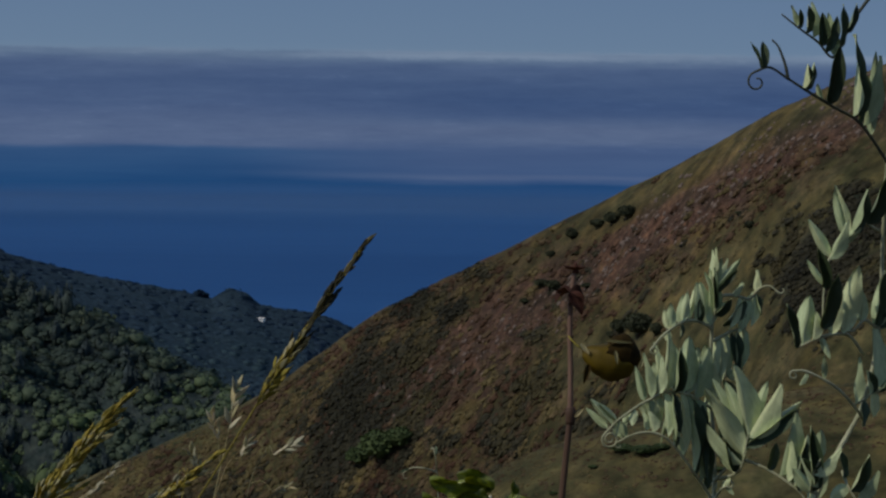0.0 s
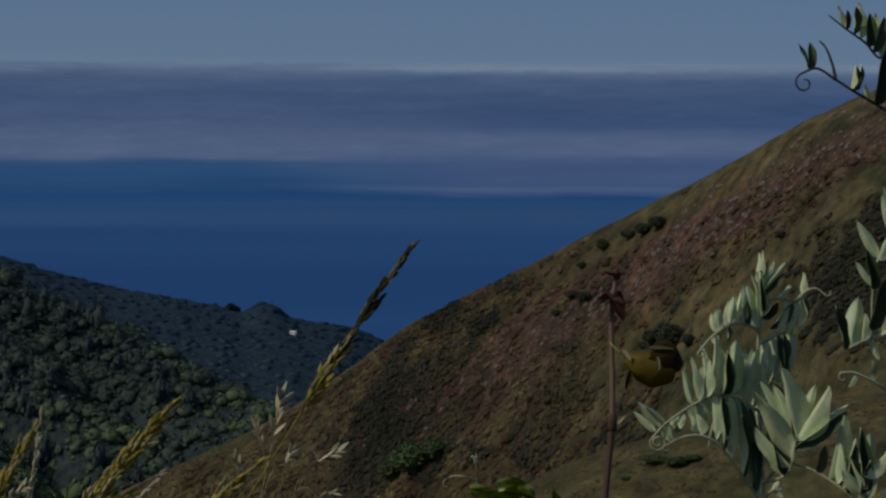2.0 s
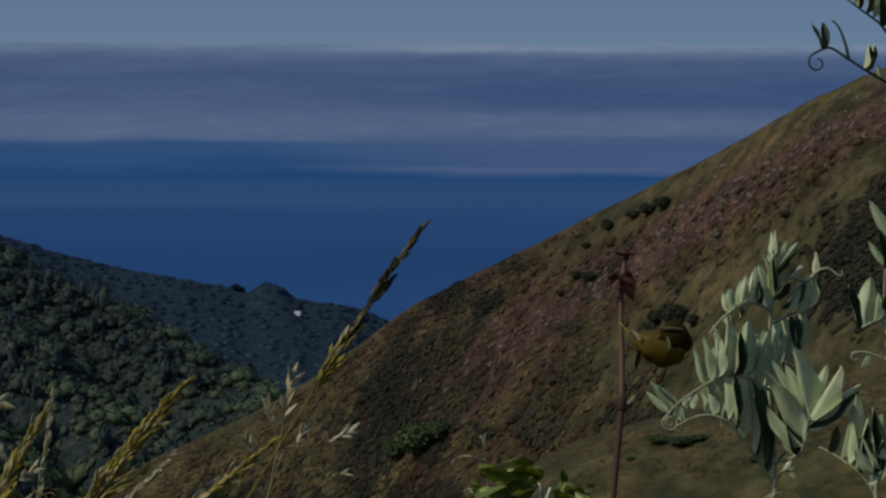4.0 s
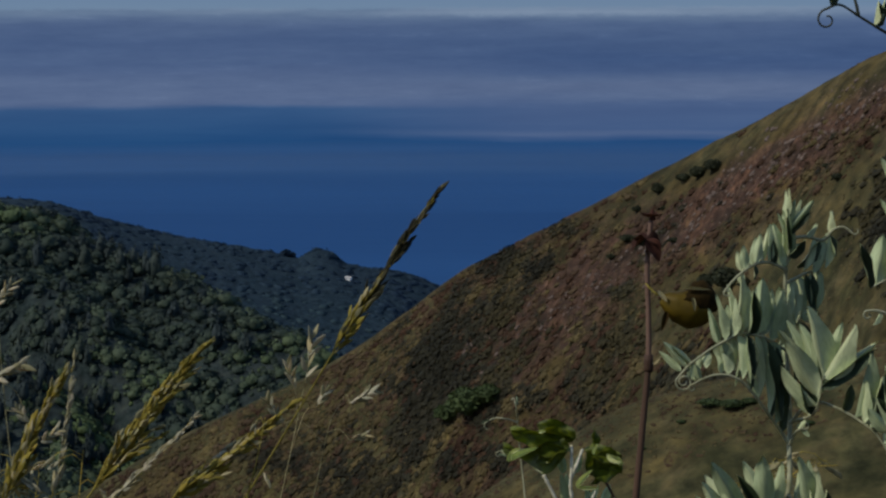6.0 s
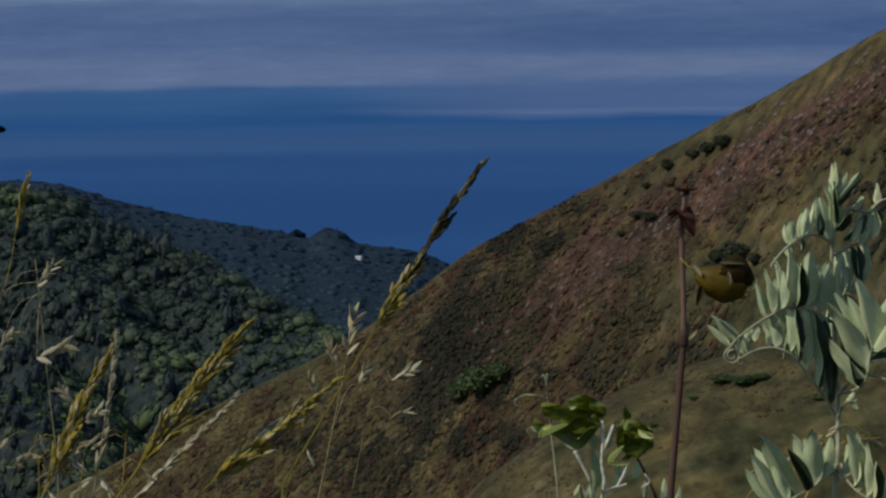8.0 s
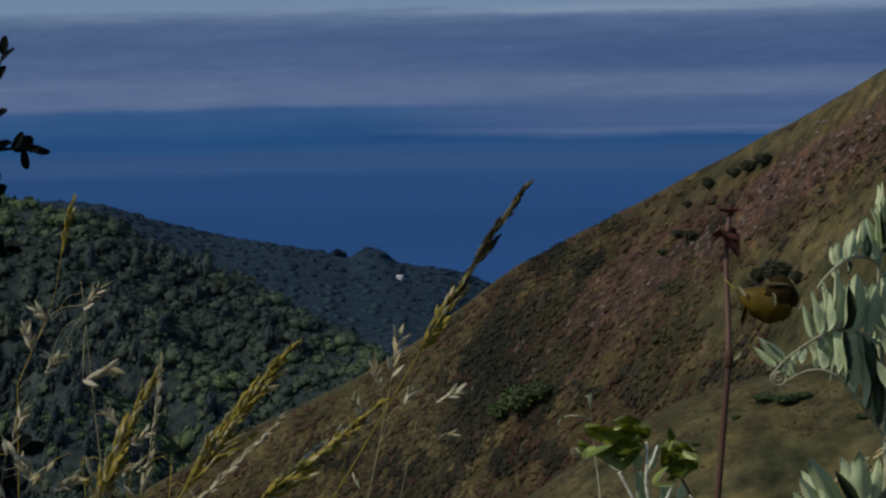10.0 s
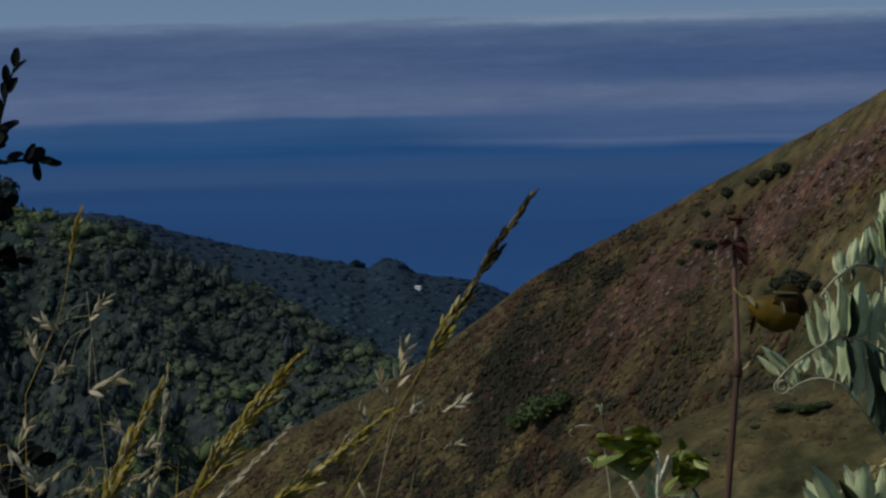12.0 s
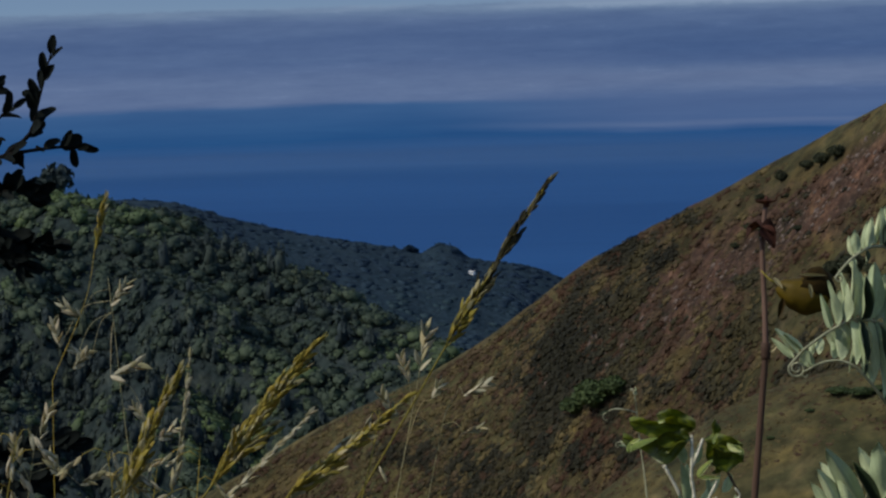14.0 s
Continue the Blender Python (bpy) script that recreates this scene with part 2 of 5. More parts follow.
def curve(pts, soft=1.6):
    """A smooth line through a few (angle, value) pairs; corners are rounded over soft degrees."""
    xs = np.array([p[0] for p in pts], float)
    ys = np.array([p[1] for p in pts], float)
    fine_x = np.linspace(xs[0], xs[-1], 2001)
    fine_y = np.interp(fine_x, xs, ys)
    h = max(int(soft / (fine_x[1] - fine_x[0]) / 2), 1)
    k = np.hanning(2 * h + 3)[1:-1]
    fine_y = np.convolve(np.pad(fine_y, h, mode="reflect", reflect_type="odd"), k / k.sum(), "valid")
    return lambda a: np.interp(a, fine_x, fine_y)


# heights of the crests above or below eye level, in degrees as seen from the lookout
SPUR = curve([(-30, -22), (-12, -13.2), (-8.8, -11.75), (-5.8, -10.2), (-3.5, -9.25), (-2.0, -8.4), (0.3, -6.68), (1.0, -6.2), (3.24, -5.1), (5.2, -4.08), (7.7, -2.80), (11.5, -0.70), (13.8, 0.3), (30, 6)])
SPUR_R = curve([(-30, 520), (-12, 500), (0, 430), (6, 390), (12, 340), (30, 300)])
FOLD = curve([(-6, -19), (-1, -14.5), (0.9, -12.6), (2.8, -11.3), (4.85, -10.05), (6.9, -9.4), (11.6, -8.2), (30, -5)])
WOOD = curve([(-40, -2.0), (-15, -4.05), (-13, -4.25), (-10.8, -4.66), (-9.3, -5.28), (-7.8, -6.10), (-6.6, -6.6), (-5.7, -7.0), (-4.4, -7.8), (-2.6, -8.75), (-1, -10.2), (4, -14), (12, -17)])
WOOD_R = curve([(-40, 1000), (-15, 1000), (-8, 940), (-3, 840), (4, 700), (12, 600)])
FAR = curve([(-40, -2.2), (-13, -4.3), (-11, -4.36), (-10, -4.46), (-8.6, -4.90), (-7.2, -5.28), (-5.7, -5.58), (-4.2, -5.86), (-3.45, -6.03), (-2.2, -6.17), (-1.8, -6.26), (-1.0, -6.36), (-0.5, -6.5), (0.25, -6.82), (1.6, -7.3), (6, -8), (12, -8.5)], 0.4)


def fbm(x, y, scale, octaves=5, seed=0.0, gain=0.5):
    """Smooth value noise of several octaves, -1 to 1."""
    out = np.zeros_like(x)
    amp, tot, s = 1.0, 0.0, 1.0 / scale
    for o in range(octaves):
        px, py = x * s + seed + 17.3 * o, y * s + seed * 1.7 + 9.1 * o
        ix, iy = np.floor(px), np.floor(py)
        fx, fy = px - ix, py - iy
        fx, fy = fx * fx * (3 - 2 * fx), fy * fy * (3 - 2 * fy)

        def hsh(a, b):
            v = np.sin(a * 127.1 + b * 311.7 + 3.3) * 43758.5453
            return (v - np.floor(v)) * 2 - 1
        v = (hsh(ix, iy) * (1 - fx) + hsh(ix + 1, iy) * fx) * (1 - fy) + (hsh(ix, iy + 1) * (1 - fx) + hsh(ix + 1, iy + 1) * fx) * fy
        out += amp * v
        tot += amp
        amp *= gain
        s *= 2.03
    return out / tot


EYE_Z = 1.6


def ridge(az, r, crest, crest_r, front, back, round_m):
    """A ridge whose crest, at the distance crest_r, stands crest degrees over eye level; slopes in front and behind."""
    zc = EYE_Z + crest_r * np.tan(np.radians(crest))
    d = r - crest_r
    s = np.where(d < 0, front, back)
    return zc - s * (np.sqrt(d * d + round_m ** 2) - round_m)


def terrain(az, r):
    """Height of the land at az degrees right of straight ahead and r metres away; also how bare it is."""
    a = np.clip(az, -30, 30)
    x, y = r * np.sin(np.radians(az)), r * np.cos(np.radians(az))
    n_big, n_mid, n_small = fbm(x, y, 60, 4, 3.1), fbm(x, y, 14, 4, 8.2), fbm(x, y, 3.0, 3, 5.5)
    # the knoll of the lookout, steep towards the valley
    z_near = -0.06 - 0.10 * np.clip(r - 0.6, 0, 3) - 0.46 * np.clip(r - 2.4, 0, None) + 0.04 * np.clip(r / 3, 0, 1) * n_small + 1.2 * np.clip((r - 20) / 80, 0, 1) * n_mid
    behind = np.clip((np.abs(az) - 60) / 40, 0, 1)
    z_near = z_near * (1 - behind) + behind * (-0.06 + 0.22 * np.clip(r - 3, 0, None) * np.exp(-r / 900))
    gully = 1 - np.abs(fbm(x * 0.9 + y * 0.3, y * 0.2, 30, 4, 1.7))
    rough_s = np.clip(np.abs(r - SPUR_R(a)) / 60, 0.12, 1)
    z_spur = ridge(az, r, SPUR(a), SPUR_R(a), 0.62, 0.7, 14) + rough_s * (2.2 * n_big - 3.8 * (gully - 0.6)) + (0.45 + 1.5 * (rough_s - 0.12)) * n_mid + (0.16 + 0.34 * (rough_s - 0.12)) * n_small
    z_fold = ridge(az, r, FOLD(a), 255 + 0 * a, 0.55, 0.75, 18) + 0.8 * n_mid * np.clip(np.abs(r - 255) / 40, 0.2, 1) + 0.12 * n_small
    # ravines of the wooded hill run down towards the valley
    along, across = 0.80 * x - 0.60 * y, 0.60 * x + 0.80 * y
    ravine = np.abs(fbm(across, along * 0.32, 58, 3, 7.7))
    z_wood = ridge(az, r, WOOD(a), WOOD_R(a), 0.42, 0.5, 40) + (12 * fbm(x, y, 110, 3, 2.2) - 31 * (1 - np.clip(ravine * 2.6, 0, 1)) ** 1.3) * np.clip(np.abs(r - WOOD_R(a)) / 110, 0.05, 1) + 1.5 * n_mid
    z_far = ridge(az, r, FAR(a), 1700 + 0 * a, 0.24, 0.42, 30) + 9.5 * np.exp(-np.abs((a + 2.92) / 0.46) ** 3 - ((r - 1700) / 45) ** 2) + 10 * n_big * np.clip(np.abs(r - 1700) / 300, 0.1, 1)
    z = np.maximum.reduce([z_near, z_spur, z_fold, z_wood, z_far])
    z = np.where(r > 2600, SEA_Z - 12, np.maximum(z, SEA_Z - 12))
    kind = np.argmax(np.stack([z_near, z_spur, z_fold, z_wood, z_far]), axis=0)
    return z, kind, x, y


# hollows filled with darker chaparral: where (degrees right, degrees up) and how wide
HOLLOWS = ((-0.1, -8.6, 0.85, 0.75), (0.6, -9.5, 0.7, 0.5), (4.2, -9.6, 0.6, 0.40), (4.6, -8.1, 0.9, 0.45), (-1.9, -12.1, 1.0, 0.75), (1.4, -7.2, 0.85, 0.35), (1.85, -11.4, 0.5, 0.5), (0.55, -11.4, 0.45, 0.35),
           (12.6, -5.0, 1.3, 1.2), (13.5, -3.4, 0.8, 0.7), (-1.0, -9.3, 0.5, 0.3), (7.2, -9.2, 1.3, 0.2), (-4.0, -11.2, 0.8, 0.3), (2.9, -6.3, 0.5, 0.25), (2.2, -6.0, 1.1, 0.40), (3.5, -5.2, 0.7, 0.30), (1.0, -7.0, 0.5, 0.30), (4.9, -6.9, 0.4, 0.25), (-3.4, -13.4, 0.7, 0.4),
           (1.75, -6.4, 0.5, 0.40), (0.75, -7.5, 0.55, 0.55), (0.25, -8.2, 0.5, 0.5), (-0.30, -9.8, 0.55, 0.5), (-0.75, -10.7, 0.5, 0.45), (4.0, -9.1, 0.6, 0.45), (2.7, -9.6, 0.4, 0.3))


def slope_cover(a, elv, x, y):
    """What grows where on the spur: bare earth, cured grass, damp hollows and the drift of the scrub, each about 0 to 1."""
    bare = np.exp(-(((a - 7.7) - (elv + 4.4) * 1.46) / 1.1) ** 2)
    grassy = np.clip((a - 4.0) / 2.5, 0, 1) * np.clip((elv - SPUR(a) + 1.3) / 0.5, 0, 1)
    meadow = np.clip(((a - 7.7) - (elv + 4.4) * 1.46 - 1.3) / 1.4, 0, 1) * np.clip((a - 4.6) / 1.5, 0, 1)
    grassy = np.maximum(grassy, 0.9 * meadow)
    damp = np.max([np.exp(-((a - ha) / sa) ** 2 - ((elv - he) / se) ** 2) for ha, he, sa, se in HOLLOWS], axis=0)
    damp = damp * (1.0 + 0.9 * fbm(x, y, 10, 3, 1.2)) + (0.85 - 0.5 * grassy) * fbm(x, y, 14, 3, 1.2) * np.clip((9.0 - a) / 4, 0, 1) * np.clip((a + 2.2) / 2, 0.3, 1)
    drift = fbm(x, y, 22, 4, 6.6) + 0.5 * np.clip((3.0 - a) / 5, -1, 1)
    return bare, grassy, damp, drift


def build_ground():
    az = np.concatenate([np.linspace(-180, -40, 50)[:-1], np.linspace(-40, -17, 40)[:-1], np.linspace(-17, 19, 380)[:-1], np.linspace(19, 45, 45)[:-1], np.linspace(45, 180, 48)])
    r = np.concatenate([np.array([0.0]), np.geomspace(0.02, 60, 60)[:-1], np.linspace(60, 200, 30)[:-1], np.linspace(200, 460, 170)[:-1], np.linspace(460, 1050, 90)[:-1],
                        np.linspace(1050, 1850, 60)[:-1], np.linspace(1850, 2700, 20)[:-1], np.array([2700, 3500, 4400])])
    A, Rr = np.meshgrid(az, r, indexing="ij")
    Z, K, X, Y = terrain(A, Rr)
    na, nr = A.shape
    co = np.stack([X, Y, Z], -1).reshape(-1, 3)
    i = np.arange(na * nr).reshape(na, nr)
    q = np.stack([i[:-1, :-1], i[:-1, 1:], i[1:, 1:], i[1:, :-1]], -1).reshape(-1, 4)[:, ::-1]
    me = bpy.data.meshes.new("ground")
    me.vertices.add(len(co))
    me.vertices.foreach_set("co", co.ravel())
    me.loops.add(len(q) * 4)
    me.loops.foreach_set("vertex_index", q.ravel())
    me.polygons.add(len(q))
    me.polygons.foreach_set("loop_start", np.arange(0, len(q) * 4, 4))
    me.update(calc_edges=True)
    me.validate()
    me.shade_smooth()
    # bare reddish scree: a band that runs down the spur, and patches on its lower flank
    scree = np.where(K == 1, 0.42, 0.25)
    elv = np.degrees(np.arctan2(Z - EYE_Z, Rr))
    band = np.exp(-(((A - 7.7) - (elv + 4.4) * 1.46) / 1.2) ** 2) * np.clip((elv + 9.5) / 2, 0, 1)
    low = np.exp(-((A - 3.4) / 1.7) ** 2 - ((elv + 8.0) / 1.7) ** 2)
    scree = scree + np.where(K == 1, 0.36 * band + 0.06 * low, 0)
    scree = scree - np.where(K == 1, 0.28 * np.clip((1.2 - A) / 1.5, 0, 1), 0)
    rill = fbm(((A - 7.7) - (elv + 4.4) * 1.46) * 10, (elv + 4.4) * 2.2, 2.6, 3, 2.4)
    scree = scree + np.where(K == 1, 0.42 * rill * np.clip(0.35 + band, 0, 1), 0)
    under = SPUR(np.clip(A, -30, 30)) - elv
    scree = scree - np.where(K == 1, 0.34 * np.clip(1.25 - under / 0.9, 0, 1) * np.clip((A - 3.5) / 3, 0, 1), 0)
    at = me.attributes.new("scree", "FLOAT", "POINT")
    at.data.foreach_set("value", scree.astype(np.float32).ravel())
    # cured grass on the fold and along the upper crest
    dry = np.where(K == 2, 0.9, 0) + np.where(K == 1, 0.80 * np.clip(((A - 7.7) - (elv + 4.4) * 1.46 - 1.0) / 1.5, 0, 1) * np.clip((A - 4.6) / 2, 0, 1), 0) + np.where(K == 1, 0.95 * np.clip((1.3 - A) / 1.6, 0, 1) * np.clip(0.8 + 1.2 * fbm(X, Y, 30, 3, 4.1), 0, 1), 0) + np.where(K == 1, 0.6 * np.clip(1.3 - under / 0.9, 0, 1) * np.clip((A - 4) / 3, 0, 1), 0)
    at = me.attributes.new("dry", "FLOAT", "POINT")
    at.data.foreach_set("value", dry.astype(np.float32).ravel())
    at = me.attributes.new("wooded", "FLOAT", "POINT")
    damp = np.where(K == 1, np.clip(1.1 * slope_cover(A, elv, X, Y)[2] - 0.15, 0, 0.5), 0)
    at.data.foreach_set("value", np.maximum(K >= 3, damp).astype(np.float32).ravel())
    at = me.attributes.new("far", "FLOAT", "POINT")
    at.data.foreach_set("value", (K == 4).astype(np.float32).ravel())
    me.materials.append(M_GROUND)
    ob = new("ground", me)
    tagged(ob, "dry grass and bare reddish earth on steep hillsides", "ground", kind="structure")
    return ob


build_ground()


def ring_sheet(name, mat, z, r0, r1):
    me = bpy.data.meshes.new(name)
    n = 96
    vs = [(rr * math.sin(2 * math.pi * k / n), rr * math.cos(2 * math.pi * k / n), z) for rr in (r0, r1) for k in range(n)]
    fs = [(k, n + k, n + (k + 1) % n, (k + 1) % n)[::-1] for k in range(n)]
    me.from_pydata(vs, [], fs)
    me.materials.append(mat)
    return new(name, me)


tagged(ring_sheet("water", M_SEA, SEA_Z, 900, 4850), "deep blue open sea, calm, far below the hills", "sea", kind="structure")


def build_clouds():
    """A wide bank of low stratus out over the sea."""
    R0, lo, hi, n = 3600.0, -3.6, 6.4, 120
    bm = bmesh.new()
    uvl = bm.loops.layers.uv.new("UVMap")
    cols = []
    for k in range(n + 1):
        a = radians(-75 + 150 * k / n)
        cols.append([bm.verts.new((R0 * math.sin(a), R0 * math.cos(a), EYE_Z + R0 * math.tan(radians(e)))) for e in (lo, hi)])
    for k in range(n):
        f = bm.faces.new((cols[k][0], cols[k + 1][0], cols[k + 1][1], cols[k][1]))
        for l, (u, v) in zip(f.loops, ((k, 0), (k + 1, 0), (k + 1, 1), (k, 1))):
            l[uvl].uv = (u / n * 10.0, v)
    me = bpy.data.meshes.new("cloud_backdrop")
    bm.to_mesh(me)
    me.materials.append(M_CLOUD)
    ob = new("cloud_backdrop", me)
    ob.visible_shadow = False
    tagged(ob, "blue-grey bank of low stratus lying over the sea", "clouds", kind="structure")


build_clouds()

# ---------------------------------------------------------------- building helpers


def mesh_from(name, verts, faces, mat, smooth=True):
    me = bpy.data.meshes.new(name)
    me.from_pydata([tuple(v) for v in verts], [], [tuple(f) for f in faces])
    me.materials.append(mat)
    if smooth:
        me.shade_smooth()
    return me


def part(name, me, parent, label="", m=None):
    ob = new(name, me)
    ob.parent = parent
    if m is not None:
        ob.matrix_basis = m
    if label:
        ob["label"] = label
    return ob


def thing(name, at, label, category, group=""):
    ob = new(name)
    ob.empty_display_size = 0.05
    ob.location = at
    return tagged(ob, label, category, group)


def bez(points, n=14):
    """Points along a smooth line through the given ones."""
    p = [Vector(q) for q in points]
    p = [p[0] * 2 - p[1]] + p + [p[-1] * 2 - p[-2]]
    out = []
    for i in range(1, len(p) - 2):
        for k in range(n):
            t = k / n
            a, b, c, d = p[i - 1:i + 3]
            out.append(0.5 * ((2 * b) + (c - a) * t + (2 * a - 5 * b + 4 * c - d) * t * t + (3 * b - a - 3 * c + d) * t ** 3))
    out.append(p[-2])
    return out


def tube(name, pts, r0, r1, mat, sides=7, knobs=0.0, rng=random):
    """A tapering stalk along pts, slightly uneven."""
    vs, fs = [], []
    n = len(pts)
    ref = Vector((0.3, -1, 0.2)).normalized()
    for i, p in enumerate(pts):
        t = (pts[min(i + 1, n - 1)] - pts[max(i - 1, 0)]).normalized()
        s = t.cross(ref).normalized()
        u = s.cross(t)
        r = (r0 + (r1 - r0) * i / max(n - 1, 1)) * (1 + knobs * (rng.random() - 0.5))
        vs += [p + (s * math.cos(2 * math.pi * k / sides) + u * math.sin(2 * math.pi * k / sides)) * r for k in range(sides)]
    for i in range(n - 1):
        for k in range(sides):
            a, b = i * sides + k, i * sides + (k + 1) % sides
            fs.append((a, b, b + sides, a + sides))
    vs += [pts[0], pts[-1]]
    for k in range(sides):
        fs.append((len(vs) - 2, (k + 1) % sides, k))
        fs.append((len(vs) - 1, (n - 1) * sides + k, (n - 1) * sides + (k + 1) % sides))
    return mesh_from(name, vs, fs, mat)


def blade(name, mat, fold=0.25, curl=0.15, belly=0.45, nx=4, ny=9, wave=0.0, sharp=1.0, ends=0.68):
    """A leaf blade one long (along y) and one wide, folded along the midrib, face to +z."""
    vs, fs = [], []
    for j in range(ny + 1):
        t = j / ny
        w = 0.5 * (math.sin(math.pi * t ** (belly * 1.55)) ** ends if 0 < t < 1 else 0.02) * (1 - 0.15 * t * sharp)
        for i in range(nx + 1):
            s = 2 * i / nx - 1
            z = fold * abs(s) * w + curl * (t * t - 0.4 * t) + wave * math.sin(9 * t + 2 * s) * abs(s)
            vs.append((s * w, t, z))
    for j in range(ny):
        for i in range(nx):
            a = j * (nx + 1) + i
            fs.append((a, a + 1, a + nx + 2, a + nx + 1))
    return mesh_from(name, vs, fs, mat)


def leaf_pose(base, direction, length, width, spin=0.0, face=(0, -1, 0.25)):
    """Pose of a blade: base point, the way it points, its size, and how far it is turned about its own length."""
    y = Vector(direction).normalized()
    f = Vector(face)
    z = (f - y * f.dot(y)).normalized()
    x = y.cross(z)
    rot = Matrix((x, y, z)).transposed().to_4x4() @ Matrix.Rotation(spin, 4, "Y")
    return Matrix.Translation(base) @ rot @ Matrix.Diagonal((width, length, (width + length) / 2, 1))


def ang(deg, depth=0.0):
    """A direction in the upright plane facing the lookout: 0 right, 90 up."""
    return Vector((math.cos(radians(deg)), depth, math.sin(radians(deg))))


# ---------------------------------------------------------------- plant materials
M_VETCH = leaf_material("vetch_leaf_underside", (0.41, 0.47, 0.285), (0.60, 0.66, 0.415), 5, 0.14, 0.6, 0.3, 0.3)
# upper leaf face, darkened further to carry the shade of turned leaflets
M_VETCH_TOP_SHADED = leaf_material("vetch_leaf_upper_shaded", (0.028, 0.045, 0.022), (0.055, 0.085, 0.040), 90, 0.06, 0.5, 0.3, 0.4)
M_VETCH_STEM = mat_new("vetch_stem")[0]
finish(M_VETCH_STEM.node_tree, ramp(M_VETCH_STEM.node_tree, noise_fac(M_VETCH_STEM.node_tree, 120, 4), [(0.3, (0.21, 0.215, 0.12)), (0.7, (0.43, 0.425, 0.27))]), 0.6)
# shaded copy of the vetch stem, for the leaves against the sky
M_VETCH_STEM_SHADED = mat_new("vetch_stem_shaded")[0]
finish(M_VETCH_STEM_SHADED.node_tree, ramp(M_VETCH_STEM_SHADED.node_tree, noise_fac(M_VETCH_STEM_SHADED.node_tree, 120, 4), [(0.3, (0.035, 0.040, 0.028)), (0.7, (0.075, 0.080, 0.055))]), 0.6)
# pale stems under the leaves, with sunlight put into their colour
M_SPRIG_STEM_LIT = mat_new("pale_lit_sprig_stem")[0]
finish(M_SPRIG_STEM_LIT.node_tree, ramp(M_SPRIG_STEM_LIT.node_tree, noise_fac(M_SPRIG_STEM_LIT.node_tree, 120, 4), [(0.3, (0.46, 0.43, 0.30)), (0.7, (0.74, 0.70, 0.53))]), 0.6)
M_DRY = mat_new("dry_stalk")[0]
_n = M_DRY.node_tree
finish(_n, mixc(_n, noise_fac(_n, 30, 4, 0.6, (1, 1, 0.2)), (0.020, 0.010, 0.006), (0.112, 0.060, 0.034)), 0.75, noise_fac(_n, 400, 3), 0.0006, 0.5)
M_DRY_UPPER = mat_new("bleached_dry_stalk")[0]
_n = M_DRY_UPPER.node_tree
finish(_n, mixc(_n, noise_fac(_n, 40, 4, 0.6, (1, 1, 0.2)), (0.085, 0.046, 0.031), (0.24, 0.145, 0.10)), 0.75, noise_fac(_n, 400, 3), 0.0006, 0.5)
M_RUST = leaf_material("dry_russet_leaf", (0.035, 0.012, 0.009), (0.10, 0.035, 0.024), 150, 0.2, 0.7, 0.4, 0.2)
M_OCHRE = leaf_material("withered_ochre_leaf", (0.050, 0.035, 0.004), (0.18, 0.120, 0.009), 40, 0.35, 0.5, 0.4, 0.3, glow=(1.3, 1.1, 0.4))
M_BROWNLEAF = leaf_material("withered_brown_leaf", (0.020, 0.012, 0.005), (0.060, 0.036, 0.010), 120, 0.15, 0.85, 0.4, 0.08)
M_GREEN = leaf_material("broad_green_leaf", (0.016, 0.029, 0.004), (0.22, 0.25, 0.022), 3.2, 0.3, 0.4, 0.5, 0.4, glow=(1.6, 1.45, 0.45))
M_CREAM_GREEN = leaf_material("pale_green_rim", (0.46, 0.50, 0.22), (0.66, 0.69, 0.38), 8, 0.3, 0.5, 0.3, 0.3)
# near-black oak: the shrub's own shade is put into leaf and bark colour
M_OAK_SHADED = leaf_material("oak_leaf", (0.005, 0.007, 0.007), (0.011, 0.014, 0.013), 60, 0.0, 0.8, 0.3, 0.06)
M_OAK_BARK_SHADED = mat_new("oak_bark_shaded")[0]
finish(M_OAK_BARK_SHADED.node_tree, ramp(M_OAK_BARK_SHADED.node_tree, noise_fac(M_OAK_BARK_SHADED.node_tree, 60, 4), [(0.3, (0.005, 0.005, 0.004)), (0.7, (0.014, 0.012, 0.010))]), 0.95, spec=0.05)
M_STRAW = leaf_material("straw", (0.27, 0.21, 0.032), (0.49, 0.39, 0.082), 150, 0.3, 0.65, 0.2, 0.25, glow=(1.2, 1.1, 0.6))
M_STRAW_PALE = leaf_material("bleached_straw", (0.40, 0.36, 0.26), (0.66, 0.61, 0.48), 150, 0.3, 0.65, 0.2, 0.25, glow=(1.1, 1.0, 0.8))
M_CREAM = leaf_material("cream_husk", (0.33, 0.285, 0.15), (0.56, 0.50, 0.32), 150, 0.3, 0.65, 0.2, 0.25, glow=(1.1, 1.0, 0.75))
M_STRAW_DARK = leaf_material("dark_spikelet", (0.028, 0.025, 0.012), (0.075, 0.065, 0.032), 150, 0.2, 0.7, 0.2, 0.2)


# ---------------------------------------------------------------- woods and scrub on the hills


def blob(subdiv, seed, rough):
    """A lumpy core of a crown: unit size."""
    bm = bmesh.new()
    bmesh.ops.create_icosphere(bm, subdivisions=subdiv, radius=1.0)
    for v in bm.verts:
        n = noise.noise(v.co * 1.7 + Vector((seed * 3.1, seed, 0)))
        v.co *= 1 + rough * n
    vs = np.array([v.co[:] for v in bm.verts])
    fs = np.array([[v.index for v in f.verts] for f in bm.faces])
    bm.free()
    return vs, fs


